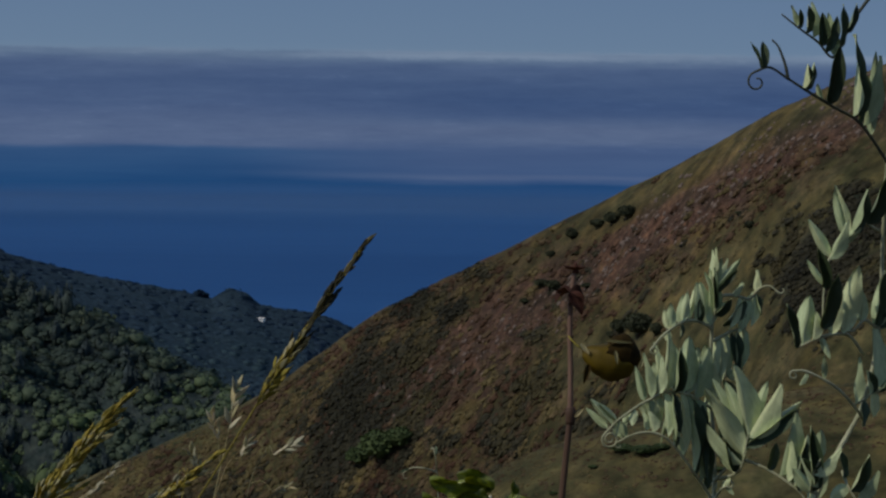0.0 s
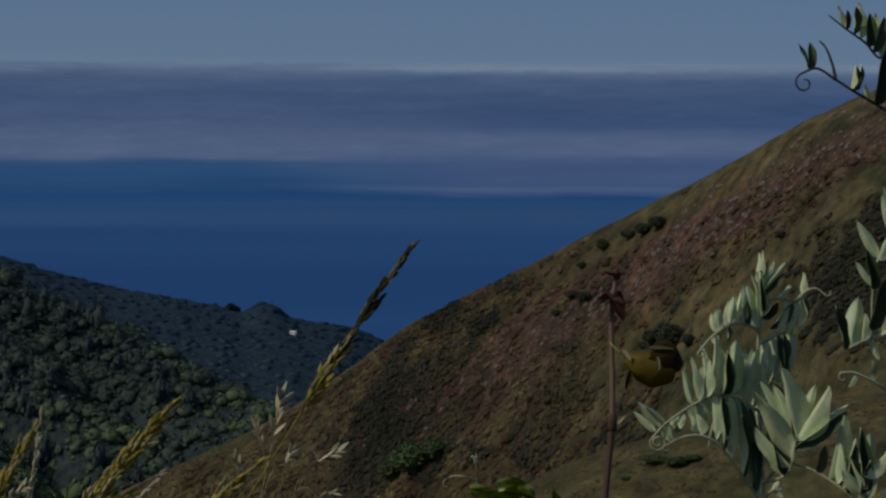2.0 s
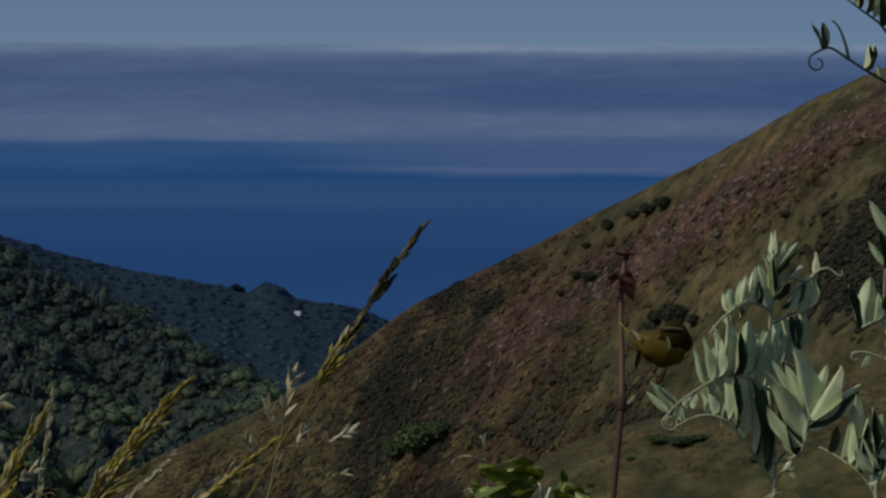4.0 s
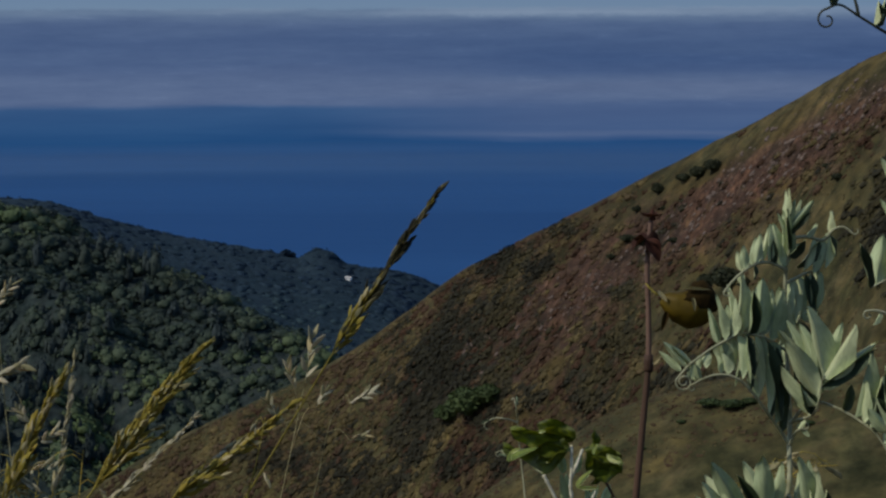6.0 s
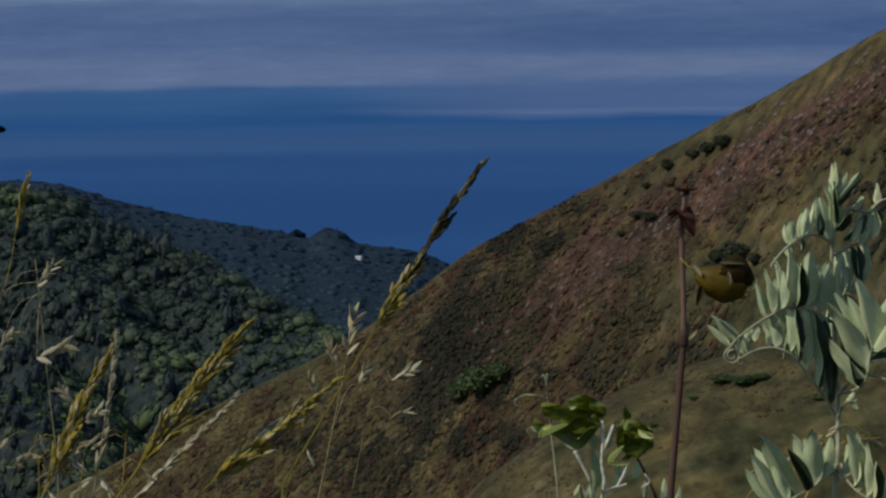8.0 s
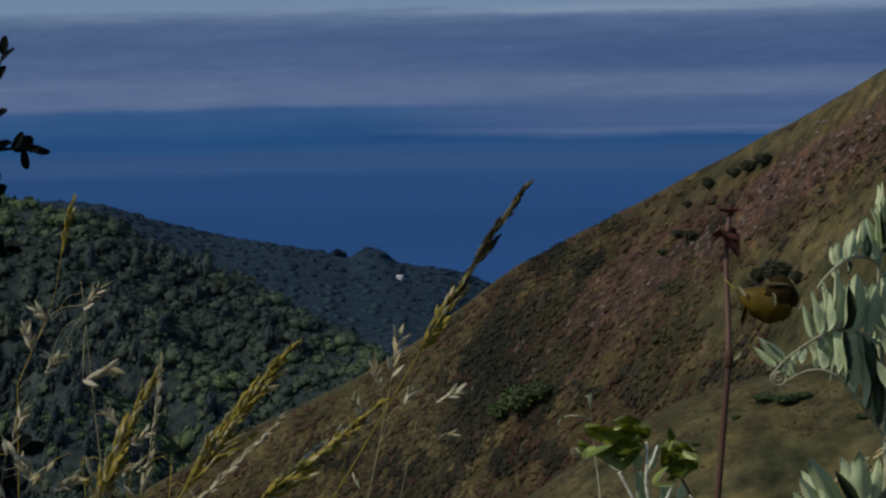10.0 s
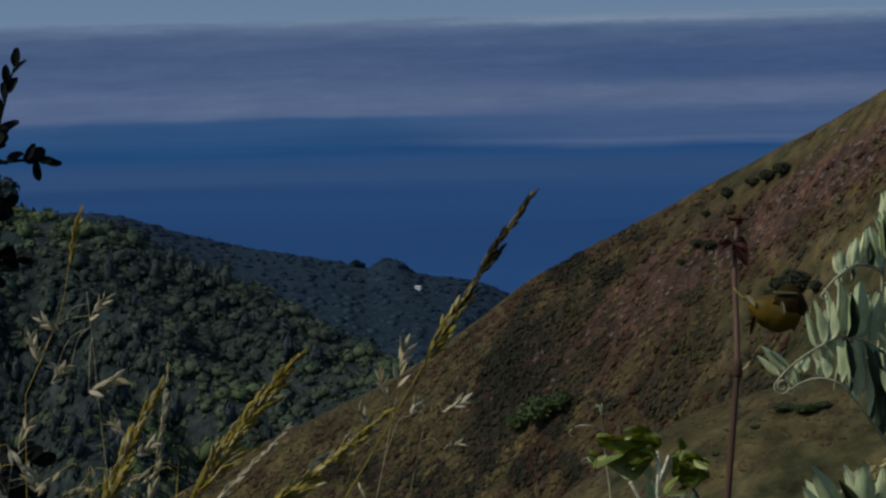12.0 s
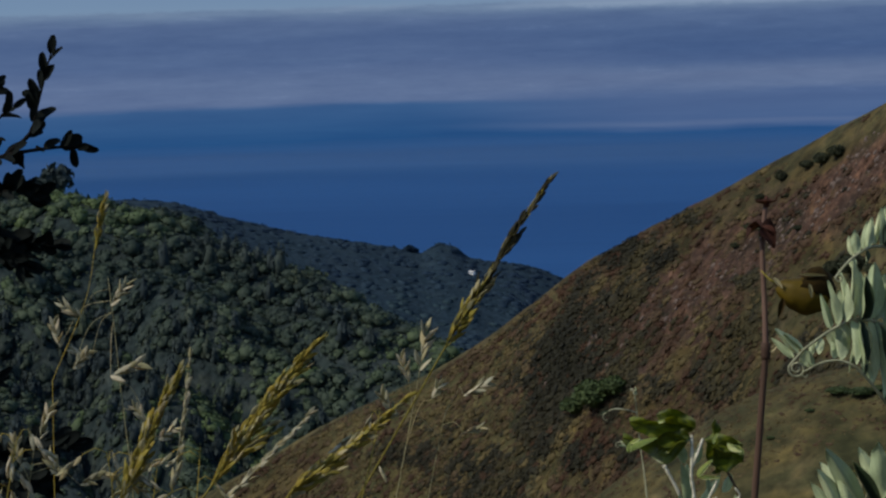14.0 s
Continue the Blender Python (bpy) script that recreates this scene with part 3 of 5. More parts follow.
def crown_variant(seed, sprays, spray_size, core=1, cone=0.0, shag=0.0, lobe=1.0):
    """Vertices and triangles of one crown: a lumpy core and many small sprays of leaves round it, unit size."""
    g = np.random.RandomState(seed)
    lobes = g.normal(size=(7, 3))
    lobes /= np.linalg.norm(lobes, axis=1, keepdims=True)
    lobes[:, 2] = np.abs(lobes[:, 2]) * 0.9
    lobe_r = g.uniform(0.1, 0.42, 7) * lobe

    def swell(d):
        s = np.ones(len(d)) * 0.78
        for c, r in zip(lobes, lobe_r):
            s = np.maximum(s, 0.66 + r * np.clip((d @ c - 0.45) / 0.55, 0, 1) ** 0.7 + 0.12)
        return s
    vs, fs = blob(core, seed, 0.2)
    dirs = vs / np.linalg.norm(vs, axis=1, keepdims=True)
    vs = dirs * (swell(dirs) * (0.8 + shag * g.uniform(-1, 1, len(dirs))))[:, None]
    d = g.normal(size=(sprays, 3))
    d /= np.linalg.norm(d, axis=1, keepdims=True)
    d[:, 2] = np.where(d[:, 2] < -0.35, -d[:, 2], d[:, 2])
    c = d * (swell(d) * g.uniform(0.85, 1.1, sprays))[:, None]
    nrm = d + g.normal(size=(sprays, 3)) * 0.7
    nrm /= np.linalg.norm(nrm, axis=1, keepdims=True)
    t1 = np.cross(nrm, g.normal(size=(sprays, 3)))
    t1 /= np.linalg.norm(t1, axis=1, keepdims=True)
    t2 = np.cross(nrm, t1)
    sz = spray_size * g.uniform(0.6, 1.3, (sprays, 1))
    quad = np.stack([c - t1 * sz - t2 * sz * 0.6, c + t1 * sz * 0.8 - t2 * sz * 0.7 + nrm * sz * 0.2, c + t1 * sz + t2 * sz * 0.7, c - t1 * sz * 0.7 + t2 * sz * 0.8 + nrm * sz * 0.25], 1).reshape(-1, 3)
    qi = np.arange(sprays * 4).reshape(-1, 4) + len(vs)
    tri = np.concatenate([fs, qi[:, [0, 1, 2]], qi[:, [0, 2, 3]]])
    vs = np.concatenate([vs, quad])
    if cone:
        h = (vs[:, 2] + 1) / 2
        vs[:, :2] *= (1.15 - cone * h)[:, None]
    return vs, tri


def land_at(x, y):
    z, k, _, _ = terrain(np.degrees(np.arctan2(np.atleast_1d(x), np.atleast_1d(y))), np.hypot(np.atleast_1d(x), np.atleast_1d(y)))
    return z, k


def scatter(name, mat, variants, place, label, category, seed, sink=0.42, follow=0.0, jitter=0.16):
    """One mesh of many crowns: place holds x, y, z, radius, height for each."""
    g = np.random.RandomState(seed)
    V, Fs, T, base = [], [], [], 0
    gx = (land_at(place[:, 0] + 0.6, place[:, 1])[0] - land_at(place[:, 0] - 0.6, place[:, 1])[0]) / 1.2
    gy = (land_at(place[:, 0], place[:, 1] + 0.6)[0] - land_at(place[:, 0], place[:, 1] - 0.6)[0]) / 1.2
    for n, (x, y, z, r, h, shade) in enumerate(place):
        vs, tri = variants[g.randint(len(variants))]
        a = g.uniform(0, 2 * math.pi)
        ca, sa = math.cos(a), math.sin(a)
        p = np.empty_like(vs)
        p[:, 0] = (vs[:, 0] * ca - vs[:, 1] * sa) * r + x
        p[:, 1] = (vs[:, 0] * sa + vs[:, 1] * ca) * r + y
        p[:, 2] = (vs[:, 2] * 0.5 + sink) * h + z + follow * (gx[n] * (p[:, 0] - x) + gy[n] * (p[:, 1] - y))
        V.append(p)
        Fs.append(tri + base)
        T.append(np.full(len(vs), np.clip(shade + g.normal(0, jitter), 0, 1)))
        base += len(vs)
    V, Fs = np.concatenate(V), np.concatenate(Fs)
    me = bpy.data.meshes.new(name)
    me.vertices.add(len(V))
    me.vertices.foreach_set("co", V.ravel())
    me.loops.add(Fs.size)
    me.loops.foreach_set("vertex_index", Fs.ravel())
    me.polygons.add(len(Fs))
    me.polygons.foreach_set("loop_start", np.arange(0, Fs.size, 3))
    me.update(calc_edges=True)
    me.shade_smooth()
    at = me.attributes.new("tint", "FLOAT", "POINT")
    at.data.foreach_set("value", np.concatenate(T).astype(np.float32))
    me.materials.append(mat)
    ob = new(name, me)
    return tagged(ob, label, category, kind="stuff")


def points(seed, n, a0, a1, r0, r1):
    """Random places in a sector, even over its area."""
    g = np.random.RandomState(seed)
    a = g.uniform(a0, a1, n)
    r = np.sqrt(g.uniform(r0 * r0, r1 * r1, n))
    z, k, x, y = terrain(a, r)
    return a, r, z, k, x, y, g


# near wooded hill: rounded oaks and bays with darker pointed trees between
a, r, z, k, x, y, g = points(31, 15000, -16.5, 1.5, 430, 1030)
ok = (k == 3) & (r < WOOD_R(a) + 25)
x, y, z, r, a = x[ok], y[ok], z[ok], r[ok], a[ok]
patch = fbm(x, y, 90, 3, 4.4)
rad = (1.2 + 4.6 * g.uniform(0, 1, len(x)) ** 3.0) * (1 + 0.35 * patch)
hgt = rad * g.uniform(1.0, 1.65, len(x))
below = np.clip((WOOD_R(a) - 70 - r) / 60, 0, 1)
elv = np.degrees(np.arctan2(z - EYE_Z, r))
conifer = g.uniform(0, 1, len(x)) < (0.42 + 0.35 * patch + 0.9 * fbm(x, y, 30, 2, 12.3)) * (0.02 + 0.98 * below) + 0.3 * np.exp(-((elv + 5.75 + 0.676 * (a + 8.9)) / 0.45) ** 2) * (a > -9.6) * (a < -4.6)
round_v = [crown_variant(s, 22, 0.16, 1, shag=0.12) for s in range(12)]
cone_v = [crown_variant(s + 20, 30, 0.2, 1, 0.7, shag=0.12) for s in range(5)]
sel = ~conifer
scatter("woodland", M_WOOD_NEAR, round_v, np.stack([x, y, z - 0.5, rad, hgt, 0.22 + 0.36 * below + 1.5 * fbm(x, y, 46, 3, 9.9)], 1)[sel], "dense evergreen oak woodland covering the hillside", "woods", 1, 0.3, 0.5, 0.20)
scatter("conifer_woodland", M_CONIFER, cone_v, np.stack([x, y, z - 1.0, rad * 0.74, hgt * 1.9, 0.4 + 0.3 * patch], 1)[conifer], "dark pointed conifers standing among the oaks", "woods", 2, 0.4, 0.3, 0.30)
# far ridge
a, r, z, k, x, y, g = points(32, 11500, -15, 2.5, 1150, 1735)
ok = (k == 4)
x, y, z, a = x[ok], y[ok], z[ok], a[ok]
rad = 2.0 + 4.6 * g.uniform(0, 1, len(x)) ** 2
far_v = [crown_variant(s + 40, 4, 0.2, 1, shag=0.06) for s in range(8)]
scatter("far_woodland", M_WOOD_FAR_HAZED, far_v, np.stack([x, y, z - 1.5, rad, rad * g.uniform(0.55, 0.85, len(x)), 0.5 + 1.1 * fbm(x, y, 90, 4, 5.1)], 1), "distant wooded ridge above the sea", "woods", 3, 0.2, 0.9, 0.05)


def slope_points(seed, n, depth):
    """Random places on the face of the spur, within depth metres of its crest."""
    g = np.random.RandomState(seed)
    a = g.uniform(-9, 14.5, n)
    r = SPUR_R(a) - 0.5 - depth * g.uniform(0, 1, n)
    z, k, x, y = terrain(a, r)
    elv = np.degrees(np.arctan2(z - EYE_Z, r))
    ok = (k == 1) & (elv > -13.2)
    return a[ok], r[ok], z[ok], x[ok], y[ok], elv[ok], g


# low sage and grass tussocks, knee-high, all over the open spur
a, r, z, x, y, elv, g = slope_points(33, 52000, 105)
bare, grassy, damp, drift = slope_cover(a, elv, x, y)
keep = g.uniform(0, 1, len(x)) < 0.78 + 0.30 * drift - 0.36 * bare - 0.42 * grassy - 0.8 * np.clip(damp - 0.3, 0, 1)
rad = (0.18 + 0.46 * g.uniform(0, 1, len(x)) ** 2.2) * (1 + 0.35 * np.clip(drift, -0.4, 1)) * (1 - 0.35 * grassy)
low_v = [crown_variant(s + 60, 8, 0.18, 1, shag=0.08) for s in range(10)]
tone = 0.50 - 0.10 * np.clip(1 - np.abs(a - 3.2) / 3.2, 0, 1) + 0.36 * np.clip((0.6 - a) / 1.5, 0, 1) + 1.5 * fbm(x, y, 5, 4, 2.9) + 0.3 * grassy - 0.25 * np.clip(damp, 0, 1)
scatter("scrub", M_SCRUB, low_v, np.stack([x, y, z - 0.10, rad * 1.1, rad * 0.85, tone], 1)[keep], "brown and olive sage scrub on the dry spur", "scrub", 4, 0.08, 0.6)
# rounded mounds of older sage, waist-high
a, r, z, x, y, elv, g = slope_points(36, 13000, 105)
bare, grassy, damp, drift = slope_cover(a, elv, x, y)
keep = (r < SPUR_R(a) - 4) & (g.uniform(0, 1, len(x)) < 0.72 + 0.4 * drift - 0.35 * bare - 0.6 * grassy)
rad = 0.5 + 1.0 * g.uniform(0, 1, len(x)) ** 2
mound_v = [crown_variant(s + 90, 22, 0.18, 1, shag=0.08) for s in range(8)]
tone = 0.40 + 0.38 * np.clip((0.6 - a) / 1.5, 0, 1) + 1.5 * fbm(x, y, 6, 4, 3.7) - 0.2 * np.clip(damp, 0, 1)
scatter("sage_mounds", M_SCRUB, mound_v, np.stack([x, y, z - 0.25, rad, rad * 1.1, tone], 1)[keep], "rounded brown and olive sage bushes on the spur", "scrub", 8, 0.12, 0.45)
# darker chaparral, thick in the hollows and thin elsewhere
a, r, z, x, y, elv, g = slope_points(34, 70000, 105)
bare, grassy, damp, drift = slope_cover(a, elv, x, y)
dark = (r < SPUR_R(a) - 2.5) & (g.uniform(0.05, 0.85, len(x)) < damp) & (g.uniform(0, 1, len(x)) < 0.8)
dark |= (r < SPUR_R(a) - 14) & (grassy < 0.3) & (g.uniform(0, 1, len(x)) < 0.012 + 0.030 * np.clip(drift, 0, 1))
big = (0.5 + 1.1 * g.uniform(0, 1, len(x)) ** 1.8) * (0.7 + 0.5 * np.clip(damp, 0, 1))
mid_v = [crown_variant(s + 70, 19, 0.18, 1, shag=0.06) for s in range(8)]
scatter("dark_scrub", M_SHRUB, mid_v, np.stack([x, y, z - 0.25, big * 1.2, big * 1.0, 0.45 + 1.2 * fbm(x, y, 7, 3, 2.1)], 1)[dark], "patches of dark green chaparral in hollows of the spur", "scrub", 5, 0.12, 0.5)
# tussocks on the near fold
a, r, z, k, x, y, g = points(35, 9000, 0, 15, 236, 260)
tuft = (k == 2) & (g.uniform(0, 1, len(x)) < 0.75)
size = 0.10 + 0.34 * g.uniform(0, 1, len(x)) ** 2.5
scatter("grass_tufts", M_SCRUB, [crown_variant(s + 110, 6, 0.3, 1, shag=0.15) for s in range(6)], np.stack([x, y, z - 0.05, size, size * 0.55, 0.62 + 1.2 * fbm(x, y, 4, 3, 3.3)], 1)[tuft], "low olive grass tufts on the near fold", "grass", 6, 0.1, 0.6)

# pale broken rock in the scree band
a, r, z, x, y, elv, g = slope_points(55, 16000, 105)
bare = slope_cover(a, elv, x, y)[0]
on = np.flatnonzero((g.uniform(0.1, 1, len(x)) < bare * (0.75 + 0.9 * fbm(x, y, 8, 3, 5.2))) & (elv > -9.6))[:900]
rock_v = [blob(1, s + 3, 0.9) for s in range(6)]
M_ROCK = mat_new("reddish_rock")[0]
_n = M_ROCK.node_tree
finish(_n, ramp(_n, noise_fac(_n, 0.9, 5, 0.65), [(0.3, (0.090, 0.066, 0.053)), (0.7, (0.185, 0.142, 0.118))]), 0.95, noise_fac(_n, 3, 4), 0.2, 0.7, 0.1)
size = 0.12 + 0.42 * g.uniform(0, 1, len(on)) ** 2.5
scatter("rocks", M_ROCK, rock_v, np.stack([x[on], y[on], z[on] - 0.25 * size, size, size * 1.5, size * 0], 1), "broken reddish rock lying in the scree", "rocks", 7, 0.2, 0.4)

SHRUB_V = [crown_variant(s + 80, 560, 0.085, 3, shag=0.20, lobe=0.5) for s in range(4)]
SHRUB_ME = []
for vs, tri in SHRUB_V:
    for mat in (M_DARK_BUSH, M_BUSH):
        me = mesh_from("crown", vs, tri, mat)
        at = me.attributes.new("tint", "FLOAT", "POINT")
        at.data.foreach_set("value", np.full(len(vs), 0.72, np.float32))
        SHRUB_ME.append(me)


def shrub(x, y, w, h, idx, green=0):
    """A rounded bush: a few short stems and a leafy crown."""
    z = float(land_at(x, y)[0][0]) - 0.15
    s = thing("shrub", (x, y, z), "fresh green bush in a hollow of the spur" if green else "rounded dark green bush on the dry slope", "shrub", "bushes on the spur")
    part("crown", SHRUB_ME[(idx % 4) * 2 + green], s, "", pose(0, 0, h * 0.45, 0, 0, 70 * idx) @ Matrix.Diagonal((w / 2, w / 2, h / 2.45, 1)))
    part("stem", tube("stem", [Vector((0, 0, -0.1)), Vector((0.1, 0, h * 0.25)), Vector((0.0, 0.1, h * 0.5))], 0.09, 0.05, M_BARK, 6), s)
    return s


for i, (x, y, w, h) in enumerate((
    (42.8, 369.5, 2.9, 2.0),
    (44.6, 365.2, 3.4, 2.9),
    (46.6, 361.1, 3.6, 3.0),
    (39.0, 375.6, 2.4, 2.9),
    (35.1, 367.2, 3.3, 2.2),
    (33.4, 371.4, 2.9, 2.0),
    (35.6, 377.8, 2.2, 1.6),
    (44.5, 327.3, 5.5, 4.7),
    (42.5, 334.8, 3.2, 3.0),
    (46.2, 321.0, 2.5, 2.7),
    (6.2, 378.8, 8.3, 7.2),
    (2.5, 384.5, 5.6, 4.6),
    (9.6, 375.3, 5.3, 5.2),
    (58.3, 312.4, 2.0, 1.5),
    (49.3, 304.1, 2.9, 1.8),
    (30.7, 372.0, 2.1, 1.4),
    (39.6, 356.0, 2.0, 1.4),
    (47.2, 308.5, 1.8, 1.3),
    (41.5, 337.5, 1.8, 1.4),
    (58.0, 319.7, 1.5, 1.0),
    (39.2, 369.3, 1.3, 1.0),
    (31.5, 244.3, 3.2, 1.5),
    (33.7, 241.8, 3.5, 1.7),
    (35.7, 241.5, 2.2, 1.3),
    (28.1, 242.5, 1.4, 0.7),
    (40.8, 233.3, 1.8, 0.8),
    (23.4, 240.1, 1.3, 0.6),
)):
    shrub(x, y, w, h * (0.75 if i > 20 else 1), i, int(i in (10, 11, 12) or i > 20))


# single trees that stand out on the crests
def crest_tree(az, dist, w, h, pointed, tall=0.0):
    # trees on the far crest share the leaf colour that holds the haze
    mat = M_WOOD_FAR_HAZED if dist > 1300 else M_CONIFER
    x, y = dist * math.sin(radians(az)), dist * math.cos(radians(az))
    z = float(land_at(x, y)[0][0])
    t = thing("tree", (x, y, z - (2.6 if dist > 1300 else 0.5)), "dark pointed conifer on the crest" if pointed else "dark rounded tree standing out on the crest", "tree", "trees on the crests")
    vs, tri = crown_variant(int(abs(az) * 97) % 50 + 100, 150, 0.2, 2, 0.85 if pointed else 0.0)
    p = np.stack([vs[:, 0] * w / 2, vs[:, 1] * w / 2, (vs[:, 2] * 0.5 + 0.5) * h * 0.86 + h * 0.14 + tall], 1)
    me = mesh_from("crown", p, tri, mat, False)
    at = me.attributes.new("tint", "FLOAT", "POINT")
    at.data.foreach_set("value", np.full(len(p), 0.4, np.float32))
    part("crown", me, t)
    part("trunk", tube("trunk", [Vector((0, 0, -0.5)), Vector((0.1, 0, h * 0.3)), Vector((0, 0.1, h * 0.7 + tall))], w * 0.05, w * 0.02, M_BARK, 7), t)


for az, dist, w, h, pointed in ((-3.86, 1700, 9, 7, False), (-3.72, 1702, 7, 6, False), 
                                (-12.98, 1000, 13, 17, False), (-13.4, 1004, 11, 12, False), (-12.5, 1000, 4, 9, True), (-12.2, 1000, 3.6, 7.5, True), (-11.85, 998, 3.6, 8, True), (-11.6, 1000, 3.4, 7, True), (-12.35, 1003, 3.4, 7.5, True),
                                (-10.35, 985, 9, 7.5, False), (-10.0, 980, 8, 7, False), (-9.5, 968, 8, 7, False)):
    crest_tree(az, dist, w, h, pointed)


# ---------------------------------------------------------------- house on the far ridge
def house(x, y):
    z = float(land_at(x, y)[0][0])
    h = thing("house", (x, y, z + 0.7), "small white house among the trees of the far ridge", "house")
    m_wall = mat_new("white_render")[0]
    finish(m_wall.node_tree, ramp(m_wall.node_tree, noise_fac(m_wall.node_tree, 0.8, 4), [(0.3, (0.68, 0.66, 0.62)), (0.7, (0.82, 0.81, 0.78))]), 0.8)
    m_roof = mat_new("pale_roof")[0]
    finish(m_roof.node_tree, ramp(m_roof.node_tree, noise_fac(m_roof.node_tree, 1.5, 4), [(0.3, (0.52, 0.49, 0.45)), (0.7, (0.66, 0.63, 0.59))]), 0.8)
    m_pane = mat_new("window_pane")[0]
    finish(m_pane.node_tree, (0.03, 0.035, 0.04), 0.1, spec=0.5)
    h.rotation_euler = (0, 0, radians(-28))
    L, W, H = 2.1, 1.6, 1.0

    def box(x0, x1, y0, y1, z0, z1):
        v = [(a, b, c) for c in (z0, z1) for b in (y0, y1) for a in (x0, x1)]
        return v, [(0, 2, 3, 1), (4, 5, 7, 6), (0, 1, 5, 4), (2, 6, 7, 3), (0, 4, 6, 2), (1, 3, 7, 5)]
    part("wall", mesh_from("wall", *box(-L, L, -W, W, -4.0, H), m_wall, False), h)
    rv = [(-L - 0.4, -W - 0.5, H), (L + 0.4, -W - 0.5, H), (L + 0.4, W + 0.5, H), (-L - 0.4, W + 0.5, H), (-L - 0.4, 0, H + 0.8), (L + 0.4, 0, H + 0.8)]
    part("roof", mesh_from("roof", rv, [(0, 1, 5, 4), (2, 3, 4, 5), (0, 4, 3), (1, 2, 5), (0, 3, 2, 1)], m_roof, False), h)
    for wx in (-1.2, 0.9):
        part("window", mesh_from("window", *box(wx - 0.5, wx + 0.5, -W - 0.04, -W + 0.05, 0.1, 0.7), m_pane, False), h)


house(-64.0, 1649.9)

# ---------------------------------------------------------------- vetch


def two_faced(me, mat):
    """Adds an upper skin of another colour to a blade, a hair above the lower one."""
    n = len(me.vertices)
    vs = [v.co.copy() for v in me.vertices]
    fs = [tuple(f.vertices) for f in me.polygons]
    out = bpy.data.meshes.new(me.name)
    up = [Vector((v.x * 0.97, v.y, v.z + 0.012)) for v in vs]
    out.from_pydata([tuple(v) for v in vs + up], [], fs + [tuple(i + n for i in f) for f in fs])
    out.materials.append(me.materials[0])
    out.materials.append(mat)
    for i, p in enumerate(out.polygons):
        p.material_index = 0 if i < len(fs) else 1
    out.shade_smooth()
    return out


# pale bloom underneath, dark green above; the dark also stands in for shade
LEAFLETS = [two_faced(blade("leaflet", M_VETCH, fold=f, curl=c, belly=b, nx=6, ny=12, wave=0.05, sharp=0.55, ends=0.66), M_VETCH_TOP_SHADED) for f, c, b in ((0.35, 0.12, 0.47), (0.70, 0.20, 0.43), (0.22, -0.10, 0.49), (0.55, 0.05, 0.50), (0.9, 0.12, 0.46))]
PALE = 0.36                     # how many leaflets of a plant show their upper face


def curl_points(start, heading, radius, turns, lift=0.0):
    """A coiling tendril that leaves start along heading (degrees) and winds in."""
    pts, p, a, n = [], Vector(start), radians(heading), int(14 * turns) + 6
    for k in range(n):
        pts.append(p.copy())
        r = radius * (1 - 0.75 * k / n)
        a += radians(360 * turns / n)
        p = p + Vector((math.cos(a), lift * 0.3, math.sin(a))) * (2 * math.pi * r * turns / n)
    return pts


SUNNY, TURNED = (-0.45, -0.75, 0.5), (0.5, -0.85, -0.2)


def vetch_leaf(plant, rng, path, n, size, lo, hi, width=0.3, spin=40, tendril=None, start=0.2, tilt=0.45, face=SUNNY, upper=PALE):
    """One pinnate leaf: a rachis along path, leaflets in pairs pointing between lo and hi degrees, a tendril at the end."""
    pts = bez(path, 8)
    o = plant.location
    rel = [p - o for p in pts]
    if tendril:
        heading, radius, turns = tendril
        rel = rel + curl_points(rel[-1], heading, radius, turns, 0.4)[1:]
    leaf = part("leaf", tube("rachis", rel, 0.0008, 0.0004, M_VETCH_STEM, 6, 0.15, rng), plant)
    m = len(pts)
    for k in range(n):
        f = start + (1 - start) * (k + 0.15) / n
        i = min(int(f * (m - 1)), m - 1)
        for side in (-1, 1):
            d = ang(rng.uniform(lo, hi) - 7.0, side * rng.uniform(0.1, tilt))
            s = size * rng.uniform(0.8, 1.12) * (1 - 0.25 * f)
            turn = radians(rng.uniform(-spin, spin) + side * 12 + (0 if rng.random() < upper else 180))
            mm = leaf_pose(pts[i] - o + Vector((0, side * 0.001, 0)), d, s, s * width * rng.uniform(0.72, 1.0), turn, face)
            part("leaflet", LEAFLETS[rng.randrange(3)], leaf, "", mm)
    return leaf


def vetch_fan(plant, rng, node, items, spin=30, face=SUNNY, upper=PALE):
    """Leaflets that spread from one node: (direction in degrees, length, width)."""
    o = plant.location
    leaf = part("leaf", tube("petiole", [Vector(node) - o + Vector((0, 0, -0.004)), Vector(node) - o, Vector(node) - o + Vector((0, 0, 0.004))], 0.0012, 0.0009, M_VETCH_STEM, 6), plant)
    for a, ln, w in items:
        mm = leaf_pose(Vector(node) - o, ang(a - 7.0, rng.uniform(-0.35, 0.15)), ln, w, radians(rng.uniform(-spin, spin) + (0 if rng.random() < upper else 180)), face)
        part("leaflet", LEAFLETS[rng.randrange(3)], leaf, "", mm)


def rise(base, path, n=8):
    """A stalk that comes straight from its root at base and then follows path."""
    b, p = Vector(base), Vector(path[0])
    return [b.lerp(p, k / 6) + Vector((0.006 * math.sin(1.3 * k), 0.004 * math.sin(2.1 * k), 0)) * (k % 6 > 0) for k in range(6)] + bez(path, n)


def vetch_stem(plant, path, r0, r1, rng):
    o = plant.location
    return part("stem", tube("stem", [p - o for p in rise(path[0], path[1:])], r0, r1, M_VETCH_STEM, 8, 0.2, rng), plant, "grey-green winged stem")


